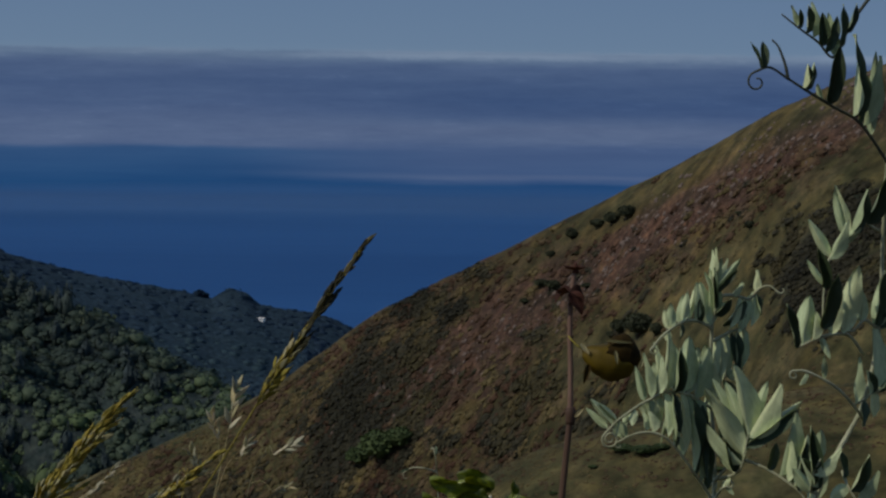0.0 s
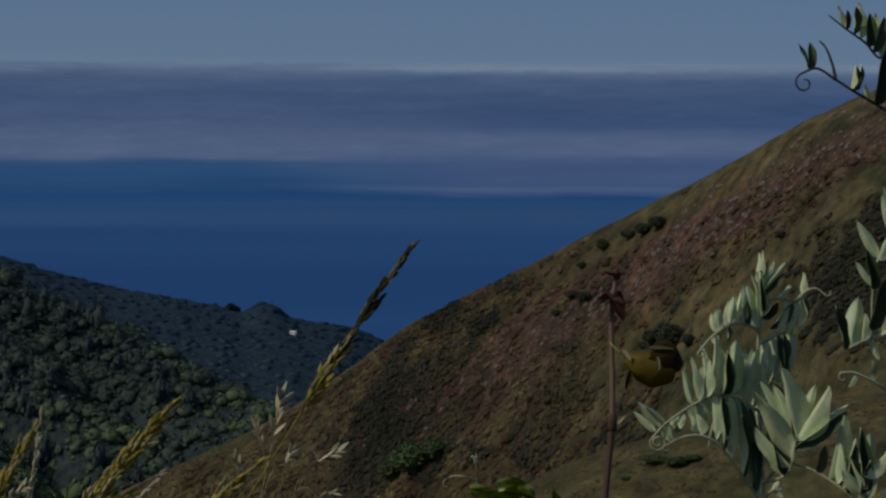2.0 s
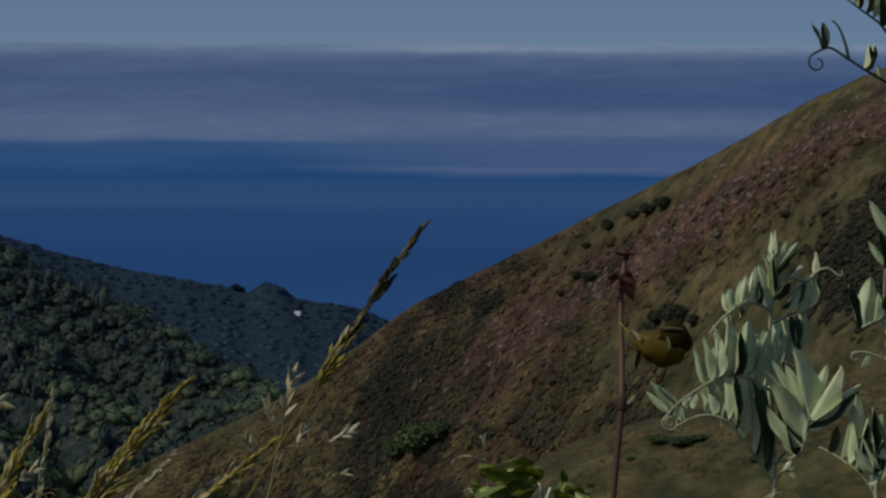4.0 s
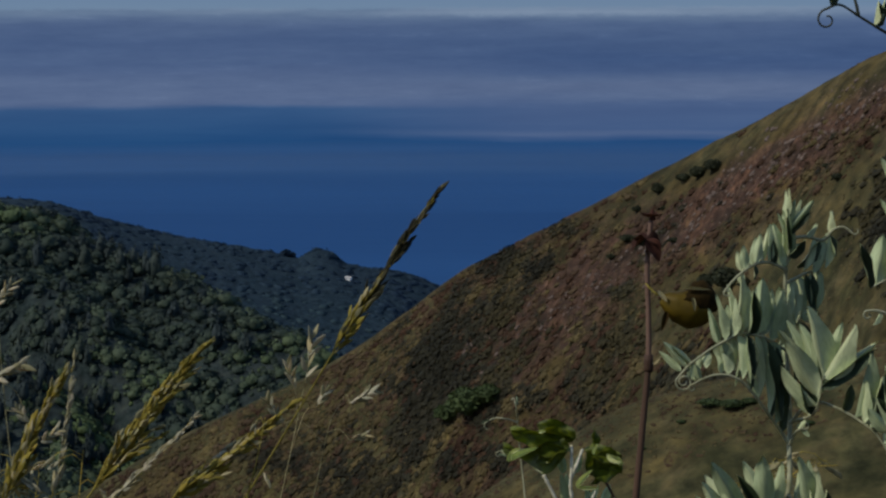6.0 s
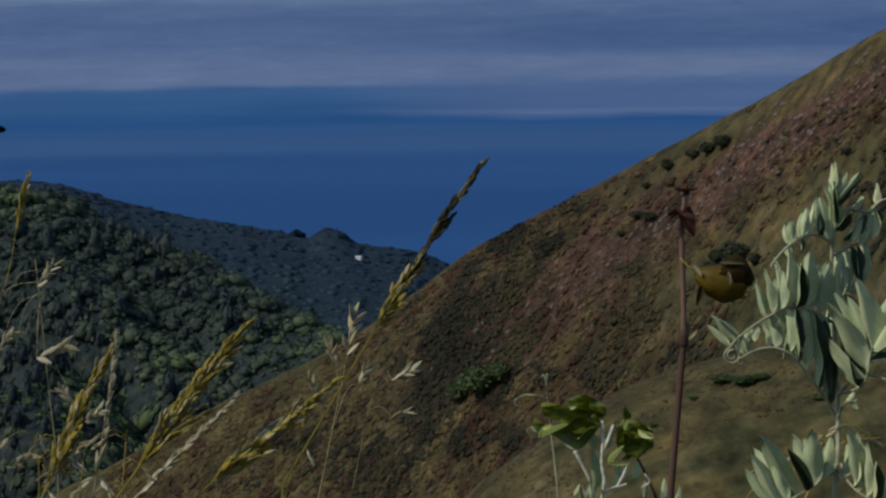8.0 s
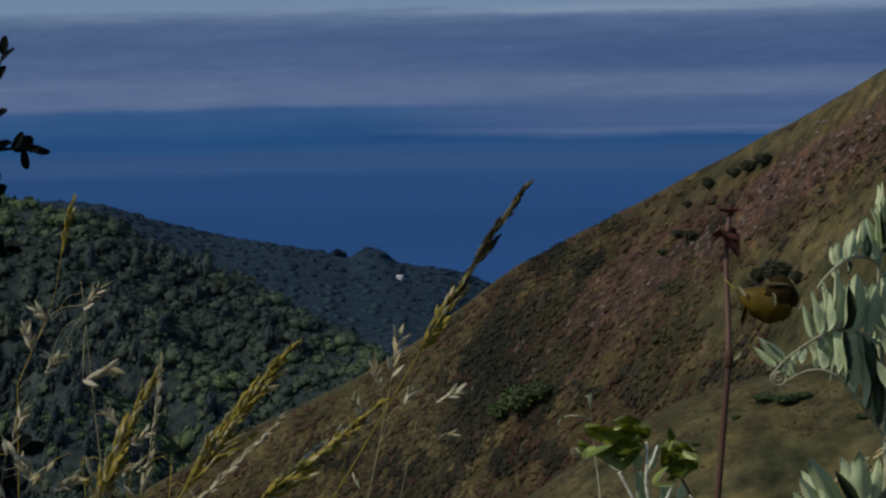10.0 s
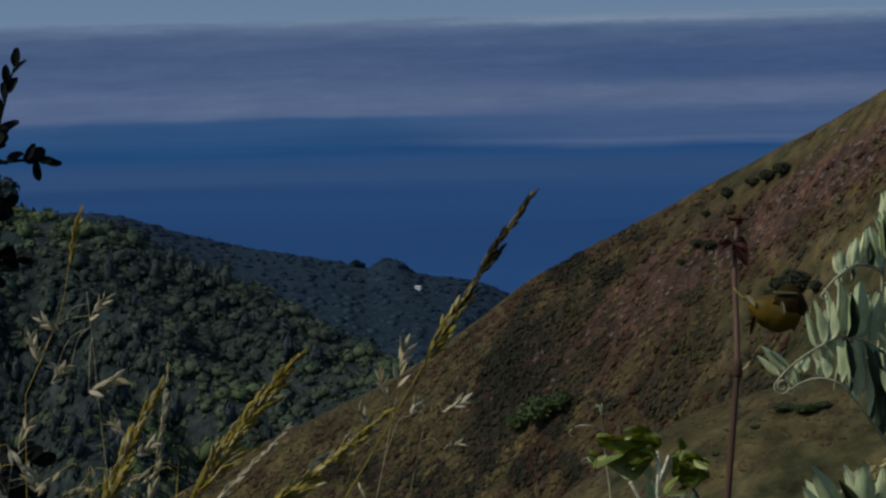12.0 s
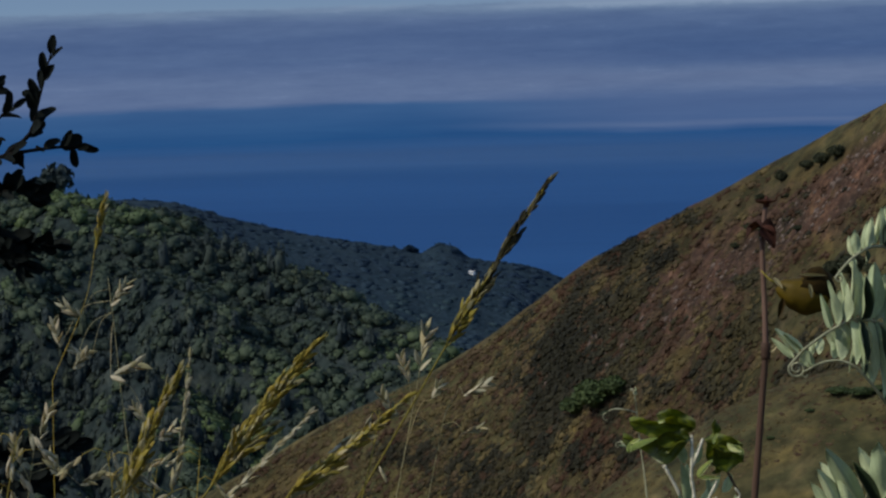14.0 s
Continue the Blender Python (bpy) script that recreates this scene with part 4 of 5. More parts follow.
def ground_z(x, y):
    z, _, _, _ = terrain(np.array([math.degrees(math.atan2(x, y))]), np.array([math.hypot(x, y)]))
    return float(z[0])


def foot(p, dx=0.0, dy=0.0):
    x, y = p[0] + dx, p[1] + dy
    return (x, y, ground_z(x, y) - 0.01)


def leaf_spray(plant, rng, path, leaflets, tendril=None, stem=None, paired=True):
    """One pinnate leaf of the vetch: a rachis along path and its leaflets, each as (place along the rachis, direction in degrees,
    length, width, 1 if its dark upper face shows), with a coiled tendril at the end."""
    pts = bez(path, 8)
    o = plant.location
    rel = [p - o for p in pts]
    if tendril:
        heading, radius, turns = tendril
        rel = rel + curl_points(rel[-1], heading, radius, turns, 0.4)[1:]
    leaf = part("leaf", tube("rachis", rel, 0.0009, 0.0004, stem or M_VETCH_STEM, 6, 0.15, rng), plant)
    m = len(pts)
    mate = random.Random(len(leaflets) * 7 + m)
    for f, heading, length, width, upper in leaflets:
        base = pts[min(int(f * (m - 1) + 0.5), m - 1)] - o
        # leaflets turned from the sun show the skin with shade in its colour
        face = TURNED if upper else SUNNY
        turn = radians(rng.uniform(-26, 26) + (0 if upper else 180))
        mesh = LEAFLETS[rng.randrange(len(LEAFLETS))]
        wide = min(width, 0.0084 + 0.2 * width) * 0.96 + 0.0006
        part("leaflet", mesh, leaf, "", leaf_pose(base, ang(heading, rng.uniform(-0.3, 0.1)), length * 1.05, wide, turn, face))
        # its mate of the other row, a little behind
        if paired and not upper:
            at = pts[min(int(min(f + 0.05, 1) * (m - 1) + 0.5), m - 1)] - o + Vector((0, 0.004, 0))
            part("leaflet", LEAFLETS[mate.randrange(3)], leaf, "", leaf_pose(at, ang(heading + mate.uniform(-15, 15), mate.uniform(0.05, 0.35)), length * mate.uniform(0.8, 0.98), wide * 0.78, radians(180 + mate.uniform(-22, 22)), SUNNY))
    return leaf


rng = random.Random(11)
low = (0.1866, 1.0650, 1.3566)
vetch = thing("vetch_plant", foot(low, 0.01), "grey-green vetch with paired narrow leaflets and coiled tendrils", "vetch", "vetch by the lookout")
vetch_stem(vetch, [foot(low, 0.01), low, (0.1889, 1.0700, 1.3771), (0.1893, 1.0750, 1.3913), (0.1903, 1.0800, 1.4024), (0.1899, 1.0850, 1.4232), (0.1894, 1.0900, 1.4455), (0.1887, 1.0900, 1.4628), (0.1886, 1.0880, 1.4788), (0.1897, 1.0870, 1.4867), (0.1900, 1.0870, 1.4925), (0.1890, 1.0870, 1.4990)], 0.0015, 0.0007, rng)
# young top, its narrow leaflets still folded and close together
leaf_spray(vetch, rng, [(0.1885, 1.0870, 1.4800), (0.1897, 1.0870, 1.4867), (0.1900, 1.0860, 1.4925), (0.1890, 1.0860, 1.4990), (0.1876, 1.0860, 1.5044)],
           [(1.00, 84, 0.0150, 0.0040, 0), (0.80, 76, 0.0138, 0.0036, 0), (0.72, 53, 0.0192, 0.0046, 0), (0.66, 50, 0.0160, 0.0030, 1), (0.52, 116, 0.0145, 0.0026, 0), (0.45, 104, 0.0170, 0.0030, 0), (0.05, 92, 0.0265, 0.0030, 0),
            (0.30, 97, 0.0180, 0.0022, 1), (0.20, 52, 0.0120, 0.0062, 1), (0.25, 30, 0.0080, 0.0028, 0)])
# upper leaf, arching over
leaf_spray(vetch, rng, [(0.1888, 1.0880, 1.4779), (0.1846, 1.0830, 1.4805), (0.1785, 1.0780, 1.4831), (0.1720, 1.0740, 1.4830), (0.1650, 1.0700, 1.4798), (0.1593, 1.0670, 1.4754), (0.1543, 1.0650, 1.4698)],
           [(0.17, 99, 0.0210, 0.0096, 0), (0.10, 91, 0.0196, 0.0048, 0), (0.36, 91, 0.0182, 0.0036, 0), (0.52, 82, 0.0150, 0.0045, 0), (0.64, 96, 0.0120, 0.0045, 0), (0.28, 93, 0.0120, 0.0039, 1), (0.54, 269, 0.0073, 0.0030, 1), (0.70, 278, 0.0058, 0.0027, 0)], (-100, 0.002, 1.1))
# long leaf with a coiled tendril: leaflets stand up from it and hang below
leaf_spray(vetch, rng, [(0.1890, 1.0840, 1.4377), (0.1818, 1.0760, 1.4424), (0.1750, 1.0700, 1.4467), (0.1672, 1.0650, 1.4489), (0.1609, 1.0620, 1.4491), (0.1548, 1.0600, 1.4464), (0.1477, 1.0580, 1.4428), (0.1394, 1.0560, 1.4373), (0.1357, 1.0550, 1.4344), (0.1300, 1.0540, 1.4282)],
           [(0.41, 92, 0.0277, 0.0069, 0), (0.28, 86, 0.0273, 0.0125, 0), (0.17, 80, 0.0254, 0.0090, 0), (0.56, 104, 0.0221, 0.0054, 0), (0.50, 89, 0.0186, 0.0072, 0), (0.35, 88, 0.0228, 0.0060, 1), (0.07, 86, 0.0234, 0.0066, 0), (0.59, 281, 0.0150, 0.0072, 0), (0.45, 275, 0.0214, 0.0072, 0), (0.37, 273, 0.0261, 0.0054, 1), (0.29, 272, 0.0317, 0.0042, 0), (0.24, 275, 0.0391, 0.0072, 1), (0.17, 275, 0.0342, 0.0048, 0), (0.12, 274, 0.0367, 0.0060, 1), (0.69, 265, 0.0079, 0.0042, 0), (0.90, 132, 0.0166, 0.0045, 0), (0.84, 137, 0.0128, 0.0033, 0), (0.82, 271, 0.0079, 0.0036, 0)], (-118, 0.0042, 1.7))
# drooping leaf that comes up from the lower stem
leaf_spray(vetch, rng, [(0.1893, 1.0750, 1.3913), (0.1831, 1.0700, 1.4009), (0.1765, 1.0640, 1.4097), (0.1703, 1.0600, 1.4181), (0.1631, 1.0570, 1.4262), (0.1561, 1.0560, 1.4298), (0.1490, 1.0550, 1.4301), (0.1428, 1.0540, 1.4283), (0.1384, 1.0540, 1.4258)],
           [(0.91, 105, 0.0081, 0.0030, 0), (0.64, 105, 0.0105, 0.0054, 0), (0.38, 103, 0.0129, 0.0036, 0), (0.15, 98, 0.0209, 0.0048, 0), (0.10, 88, 0.0281, 0.0060, 1)], (170, 0.002, 0.9))
# broad leaflets in front of the stem
leaf_spray(vetch, rng, [(0.1903, 1.0800, 1.4024), (0.1958, 1.0650, 1.4070), (0.1987, 1.0550, 1.4122), (0.1997, 1.0500, 1.4208), (0.2007, 1.0480, 1.4301)],
           [(0.70, 120, 0.0407, 0.0149, 0), (1.00, 105, 0.0345, 0.0143, 0), (0.59, 131, 0.0257, 0.0072, 0), (0.32, 117, 0.0206, 0.0066, 0), (0.96, 62, 0.0297, 0.0090, 0), (0.88, 38, 0.0336, 0.0060, 0), (0.83, 36, 0.0317, 0.0066, 1), (0.74, 95, 0.0291, 0.0102, 0), (0.38, 103, 0.0292, 0.0078, 1)])
# leaf to the other side
leaf_spray(vetch, rng, [(0.1900, 1.0780, 1.4019), (0.1951, 1.0680, 1.4111), (0.2004, 1.0580, 1.4158), (0.2073, 1.0520, 1.4148), (0.2149, 1.0480, 1.4112), (0.2213, 1.0450, 1.4070), (0.2267, 1.0430, 1.4023), (0.2325, 1.0410, 1.3931)],
           [(0.60, 79, 0.0310, 0.0131, 0), (0.70, 86, 0.0204, 0.0057, 0), (0.82, 86, 0.0251, 0.0072, 1), (0.76, 77, 0.0254, 0.0060, 0), (0.92, 70, 0.0253, 0.0078, 0), (0.52, 80, 0.0137, 0.0060, 1)])
# upper leaf on the far side of the stem
leaf_spray(vetch, rng, [(0.1887, 1.0880, 1.4911), (0.1932, 1.0930, 1.4937), (0.2006, 1.0980, 1.4940), (0.2093, 1.1000, 1.4920), (0.2130, 1.1000, 1.4960), (0.2162, 1.0990, 1.4984), (0.2198, 1.0980, 1.4987), (0.2239, 1.0970, 1.4956)],
           [(0.27, 47, 0.0087, 0.0030, 0), (0.39, 230, 0.0173, 0.0084, 1), (0.51, 261, 0.0159, 0.0042, 0), (0.52, 86, 0.0121, 0.0039, 0), (0.45, 250, 0.0177, 0.0060, 0), (0.52, 285, 0.0108, 0.0036, 1), (0.34, 250, 0.0174, 0.0045, 0)], (-40, 0.002, 0.6))
leaf_spray(vetch, rng, [(0.1892, 1.0900, 1.4714), (0.1946, 1.0950, 1.4731), (0.2011, 1.1000, 1.4754), (0.2069, 1.1000, 1.4765)],
           [(1.00, 267, 0.0200, 0.0039, 0), (0.74, 270, 0.0200, 0.0045, 1), (0.44, 274, 0.0208, 0.0060, 0), (0.21, 276, 0.0219, 0.0066, 0), (0.93, 74, 0.0101, 0.0036, 0), (0.11, 265, 0.0225, 0.0060, 0), (0.62, 280, 0.0256, 0.0042, 1)], (20, 0.002, 0.8))
leaf_spray(vetch, rng, [(0.1894, 1.0900, 1.4455), (0.1936, 1.0950, 1.4491), (0.1981, 1.0980, 1.4525)],
           [(0.50, 110, 0.0201, 0.0084, 0), (0.78, 285, 0.0187, 0.0060, 1), (0.26, 127, 0.0191, 0.0078, 1), (1.00, 22, 0.0092, 0.0036, 0), (0.14, 255, 0.0192, 0.0078, 0), (0.04, 280, 0.0238, 0.0090, 1)])
# lower leaves
leaf_spray(vetch, rng, [(0.1872, 1.0660, 1.3664), (0.1787, 1.0580, 1.3631), (0.1700, 1.0500, 1.3602), (0.1597, 1.0460, 1.3555), (0.1513, 1.0450, 1.3530)],
           [(0.61, 121, 0.0361, 0.0102, 0), (0.89, 119, 0.0271, 0.0078, 0), (0.38, 95, 0.0291, 0.0108, 0), (0.51, 117, 0.0247, 0.0066, 1), (0.25, 82, 0.0227, 0.0072, 0), (0.74, 110, 0.0222, 0.0072, 0), (0.33, 116, 0.0268, 0.0078, 0)])
leaf_spray(vetch, rng, [(0.1878, 1.0660, 1.3679), (0.1918, 1.0560, 1.3623), (0.1969, 1.0500, 1.3576), (0.2025, 1.0450, 1.3553)],
           [(0.59, 103, 0.0331, 0.0119, 0), (0.81, 95, 0.0275, 0.0072, 0), (0.94, 93, 0.0204, 0.0060, 1), (0.20, 81, 0.0200, 0.0060, 0), (1.00, 58, 0.0181, 0.0072, 0), (0.45, 86, 0.0217, 0.0072, 1)])
leaf_spray(vetch, rng, [(0.1893, 1.0750, 1.3904), (0.1899, 1.0700, 1.3957), (0.1915, 1.0660, 1.4001), (0.1937, 1.0640, 1.4019)],
           [(0.75, 57, 0.0067, 0.0024, 0), (0.95, 315, 0.0056, 0.0021, 0)], (-60, 0.002, 1.2))

# second vetch beside it, leaflets mostly turned from the sun, shade in their colour
rng = random.Random(5)
b_low = (0.2253, 1.0080, 1.4050)
vetch_b = thing("vetch_plant", foot(b_low, 0.03), "tall grey-green vetch, shade put into the colour of its dark leaflets", "vetch", "vetch by the lookout")
vetch_stem(vetch_b, [foot(b_low, 0.03), b_low, (0.2318, 1.0110, 1.4193), (0.2430, 1.0150, 1.4379), (0.2486, 1.0180, 1.4473), (0.2530, 1.0200, 1.4600), (0.2556, 1.0210, 1.4735), (0.2575, 1.0220, 1.4896), (0.2580, 1.0220, 1.5086), (0.2575, 1.0200, 1.5276), (0.2572, 1.0170, 1.5466), (0.2560, 1.0100, 1.5655), (0.2559, 1.0000, 1.5895)], 0.0013, 0.0008, rng)
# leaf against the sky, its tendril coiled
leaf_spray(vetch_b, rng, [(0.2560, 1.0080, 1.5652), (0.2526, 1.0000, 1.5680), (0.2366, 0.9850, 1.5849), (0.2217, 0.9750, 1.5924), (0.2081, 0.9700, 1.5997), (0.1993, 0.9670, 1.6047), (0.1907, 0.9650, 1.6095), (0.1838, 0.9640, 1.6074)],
           [(0.92, 112, 0.0123, 0.0023, 1), (0.91, 94, 0.0114, 0.0042, 1), (0.59, 86, 0.0108, 0.0039, 1), (0.57, 78, 0.0121, 0.0037, 1), (0.49, 110, 0.0077, 0.0020, 0), (0.44, 85, 0.0266, 0.0076, 1), (0.32, 91, 0.0236, 0.0076, 1), (0.29, 94, 0.0385, 0.0048, 1), (0.24, 88, 0.0373, 0.0056, 0), (0.26, 82, 0.0315, 0.0051, 0)], (195, 0.0045, 1.05), M_VETCH_STEM_SHADED, paired=False)
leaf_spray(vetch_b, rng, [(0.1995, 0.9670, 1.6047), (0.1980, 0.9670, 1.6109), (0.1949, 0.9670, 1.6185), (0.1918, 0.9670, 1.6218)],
           [], None, M_VETCH_STEM_SHADED, paired=False)
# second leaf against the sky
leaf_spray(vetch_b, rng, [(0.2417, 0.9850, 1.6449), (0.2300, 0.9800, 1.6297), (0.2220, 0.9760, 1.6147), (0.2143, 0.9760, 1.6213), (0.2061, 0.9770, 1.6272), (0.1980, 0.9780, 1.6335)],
           [(0.82, 107, 0.0098, 0.0025, 0), (0.81, 94, 0.0089, 0.0025, 1), (0.73, 91, 0.0125, 0.0051, 1), (0.64, 97, 0.0156, 0.0048, 0), (0.54, 93, 0.0148, 0.0056, 1), (0.51, 75, 0.0164, 0.0051, 1), (0.40, 98, 0.0189, 0.0051, 0), (0.33, 88, 0.0188, 0.0056, 1), (0.24, 74, 0.0135, 0.0039, 1)], None, M_VETCH_STEM_SHADED, paired=False)
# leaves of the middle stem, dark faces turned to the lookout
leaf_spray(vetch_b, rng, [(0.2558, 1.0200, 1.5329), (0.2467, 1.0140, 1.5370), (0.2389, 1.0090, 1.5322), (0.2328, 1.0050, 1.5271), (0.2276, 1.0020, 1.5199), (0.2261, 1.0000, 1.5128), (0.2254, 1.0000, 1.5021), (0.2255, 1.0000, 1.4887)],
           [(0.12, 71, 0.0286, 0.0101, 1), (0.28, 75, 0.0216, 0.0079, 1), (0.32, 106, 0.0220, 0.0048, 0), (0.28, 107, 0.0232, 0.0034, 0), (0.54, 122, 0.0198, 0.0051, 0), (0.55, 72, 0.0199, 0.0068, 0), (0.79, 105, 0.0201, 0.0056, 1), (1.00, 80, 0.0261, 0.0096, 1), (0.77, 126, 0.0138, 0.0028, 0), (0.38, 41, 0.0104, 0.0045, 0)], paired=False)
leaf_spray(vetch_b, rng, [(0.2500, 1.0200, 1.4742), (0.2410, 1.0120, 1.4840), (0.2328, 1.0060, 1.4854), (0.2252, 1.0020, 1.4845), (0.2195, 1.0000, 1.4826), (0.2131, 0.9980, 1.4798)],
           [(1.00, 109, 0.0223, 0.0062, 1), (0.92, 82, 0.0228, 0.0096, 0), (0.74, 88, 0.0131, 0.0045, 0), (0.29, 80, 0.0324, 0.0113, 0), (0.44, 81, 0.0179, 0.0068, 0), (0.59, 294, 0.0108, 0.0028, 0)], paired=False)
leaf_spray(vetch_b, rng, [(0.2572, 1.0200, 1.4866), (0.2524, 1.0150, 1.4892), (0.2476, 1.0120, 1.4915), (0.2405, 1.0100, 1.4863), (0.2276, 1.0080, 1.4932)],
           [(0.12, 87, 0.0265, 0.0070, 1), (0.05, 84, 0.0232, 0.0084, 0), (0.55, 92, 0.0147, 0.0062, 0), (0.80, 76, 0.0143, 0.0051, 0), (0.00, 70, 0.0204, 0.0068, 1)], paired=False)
# leaves round the lower stem
leaf_spray(vetch_b, rng, [(0.2581, 1.0200, 1.4565), (0.2538, 1.0140, 1.4573), (0.2482, 1.0100, 1.4538), (0.2435, 1.0070, 1.4522)],
           [(0.23, 95, 0.0330, 0.0039, 0), (0.45, 104, 0.0120, 0.0056, 1), (0.98, 91, 0.0222, 0.0059, 0), (0.35, 271, 0.0123, 0.0056, 0), (0.05, 85, 0.0234, 0.0073, 0), (0.67, 265, 0.0123, 0.0051, 1), (0.07, 56, 0.0099, 0.0062, 1)], paired=False)
leaf_spray(vetch_b, rng, [(0.2504, 1.0180, 1.4430), (0.2457, 1.0100, 1.4484), (0.2372, 1.0040, 1.4574), (0.2294, 1.0000, 1.4633), (0.2181, 0.9980, 1.4688), (0.2112, 0.9970, 1.4692)],
           [(0.64, 94, 0.0120, 0.0023, 0), (0.81, 237, 0.0072, 0.0020, 0)], (200, 0.0022, 1.0), paired=False)
# leaves low on the stem
leaf_spray(vetch_b, rng, [(0.2259, 1.0080, 1.4097), (0.2225, 1.0020, 1.4123), (0.2228, 0.9980, 1.4211), (0.2257, 0.9970, 1.4281)],
           [(0.62, 51, 0.0176, 0.0068, 0), (1.00, 95, 0.0139, 0.0051, 0), (0.24, 96, 0.0313, 0.0070, 1), (0.40, 53, 0.0137, 0.0051, 0), (0.17, 130, 0.0142, 0.0062, 0), (0.40, 116, 0.0165, 0.0056, 1)], paired=False)
leaf_spray(vetch_b, rng, [(0.2391, 1.0100, 1.4196), (0.2394, 1.0000, 1.4147), (0.2429, 0.9970, 1.4086)],
           [(0.28, 104, 0.0138, 0.0056, 1), (0.68, 72, 0.0196, 0.0073, 1), (1.00, 59, 0.0172, 0.0073, 0), (0.48, 215, 0.0096, 0.0062, 0)], paired=False)

# ---------------------------------------------------------------- dry stalk with its withered leaves
rng = random.Random(3)
s_low = (0.1601, 1.5988, 1.2274)
joint = (0.1732, 1.6206, 1.3478)
s_top = (0.1756, 1.6334, 1.4555)
stalk = thing("dry_stalk", foot(s_low, -0.02), "upright dry reddish-brown stalk with a withered seed cup", "stalk")
o = stalk.location
part("stem", tube("stem", [p - o for p in rise(foot(s_low, -0.02), [s_low, (0.1670, 1.6112, 1.2893), joint], 10)], 0.0029, 0.0024, M_DRY, 10, 0.08, rng), stalk)
part("node_ring", tube("node_ring", [Vector(joint) - o + Vector((0, 0, dz)) for dz in (-0.006, -0.003, 0.002, 0.007)], 0.0035, 0.0030, M_DRY, 10, 0.5, rng), stalk)
part("upper_stem", tube("upper_stem", [p - o for p in bez([joint, (0.1734, 1.6255, 1.3815), (0.1727, 1.6306, 1.4238), s_top], 10)], 0.0022, 0.0018, M_DRY_UPPER, 9, 0.1, rng), stalk)
CUP = blade("cup_scale", M_RUST, 0.5, 0.3, 0.5)
for k in range(7):
    a = k * 0.9
    part("cup_scale", CUP, stalk, "", leaf_pose(Vector(s_top) - o + Vector((0, 0, 0.002)), (math.cos(a), math.sin(a), 0.12 + 0.1 * (k % 2)), 0.0095, 0.006, 0, (0, 0, 1)))
part("tip_bud", tube("tip_bud", [Vector(s_top) - o + Vector((0.001, 0, dz)) for dz in (0, 0.003, 0.006, 0.008)], 0.0026, 0.0012, M_RUST, 8, 0.3, rng), stalk)
CURLED = blade("curled_leaf", M_RUST, 0.7, -0.5, 0.48, 4, 10, 0.05)
for a, ln, dy in ((-55, 0.019, -0.3), (-15, 0.014, 0.2), (205, 0.014, -0.1), (165, 0.010, 0.3), (-80, 0.012, 0.4)):
    part("curled_leaf", CURLED, stalk, "russet curled dry leaf", leaf_pose(Vector((0.1715, 1.6275, 1.4412)) - o, ang(a, dy), ln, 0.012, radians(20), (0, -0.5, 1)))
SLIVER = blade("stipule", M_CREAM, 0.4, 0.3, 0.5)
part("stipule", SLIVER, stalk, "pale dry sliver at the joint", leaf_pose(Vector(joint) - o + Vector((0.003, -0.002, 0)), ang(48, -0.2), 0.010, 0.0026))
# withered leaf hanging beside the stalk, kept up by its thin stalklet
y_at = (0.1786, 1.6227, 1.4045)
withered = thing("withered_leaf", y_at, "curled withered leaf, ochre and dark brown, hanging from the dry stalk", "leaf")
o = withered.location


def pouch(name, mat, length, half, seed):
    """A leaf rolled into a pouch, closed and pointed at its stalk, torn open at the far end, creased along its veins."""
    vs, fs, nu, nv = [], [], 18, 20
    for i in range(nu + 1):
        t = i / nu
        w = (math.sin(math.pi * min(0.04 + 0.80 * t, 0.97)) ** 0.62) * half
        sag = -0.0035 * math.sin(math.pi * t) - 0.0020 * t
        for j in range(nv):
            a = 2 * math.pi * j / nv
            n = noise.noise(Vector((t * 4, math.cos(a) * 1.5, math.sin(a) * 1.5 + seed)))
            k = 1 + 0.16 * n + 0.05 * math.cos(5 * a + 3 * t)
            torn = 0.004 * noise.noise(Vector((math.cos(a) * 2.5, math.sin(a) * 2.5, seed + 9))) if i == nu else 0.0
            vs.append((t * length + torn + 0.0015 * n, math.cos(a) * w * 0.72 * k, math.sin(a) * w * k + sag))
    for i in range(nu):
        for j in range(nv):
            a, b = i * nv + j, i * nv + (j + 1) % nv
            fs.append((a, b, b + nv, a + nv))
    return mesh_from(name, vs, fs, mat)


part("blade", pouch("blade", M_OCHRE, 0.038, 0.0132, 1), withered, "ochre pouch of the rolled leaf", pose(0.0035, 0, -0.0085, 0, 7, 0))
part("rolled_edge", pouch("rolled_edge", M_BROWNLEAF, 0.026, 0.0120, 4), withered, "dark brown torn end", pose(0.047, -0.0015, -0.0130, 0, -172, 0))
part("leaf_tip", blade("leaf_tip", M_BROWNLEAF, 0.6, 0.3, 0.45), withered, "", leaf_pose((0.008, -0.004, -0.016), ang(255), 0.016, 0.005))
part("petiole", tube("petiole", [Vector(q) for q in ((-0.0075, 0.003, 0.004), (-0.005, 0.001, 0.001), (-0.001, 0, -0.003), (0.005, 0, -0.006))], 0.0006, 0.0009, M_STRAW, 6), withered, "thin dry petiole")
RIM = blade("dry_rim", M_CREAM, 0.6, 0.2, 0.5)
part("dry_rim", RIM, withered, "bleached torn rim", leaf_pose((0.020, -0.008, 0.0015), ang(-4), 0.020, 0.0022))
part("dry_rim", RIM, withered, "bleached torn rim", leaf_pose((0.0265, -0.0105, -0.005), ang(-82), 0.011, 0.003))
part("dry_rim", RIM, withered, "bleached collar at the stalk", leaf_pose((0.0005, -0.006, -0.0005), ang(-50), 0.011, 0.0035))
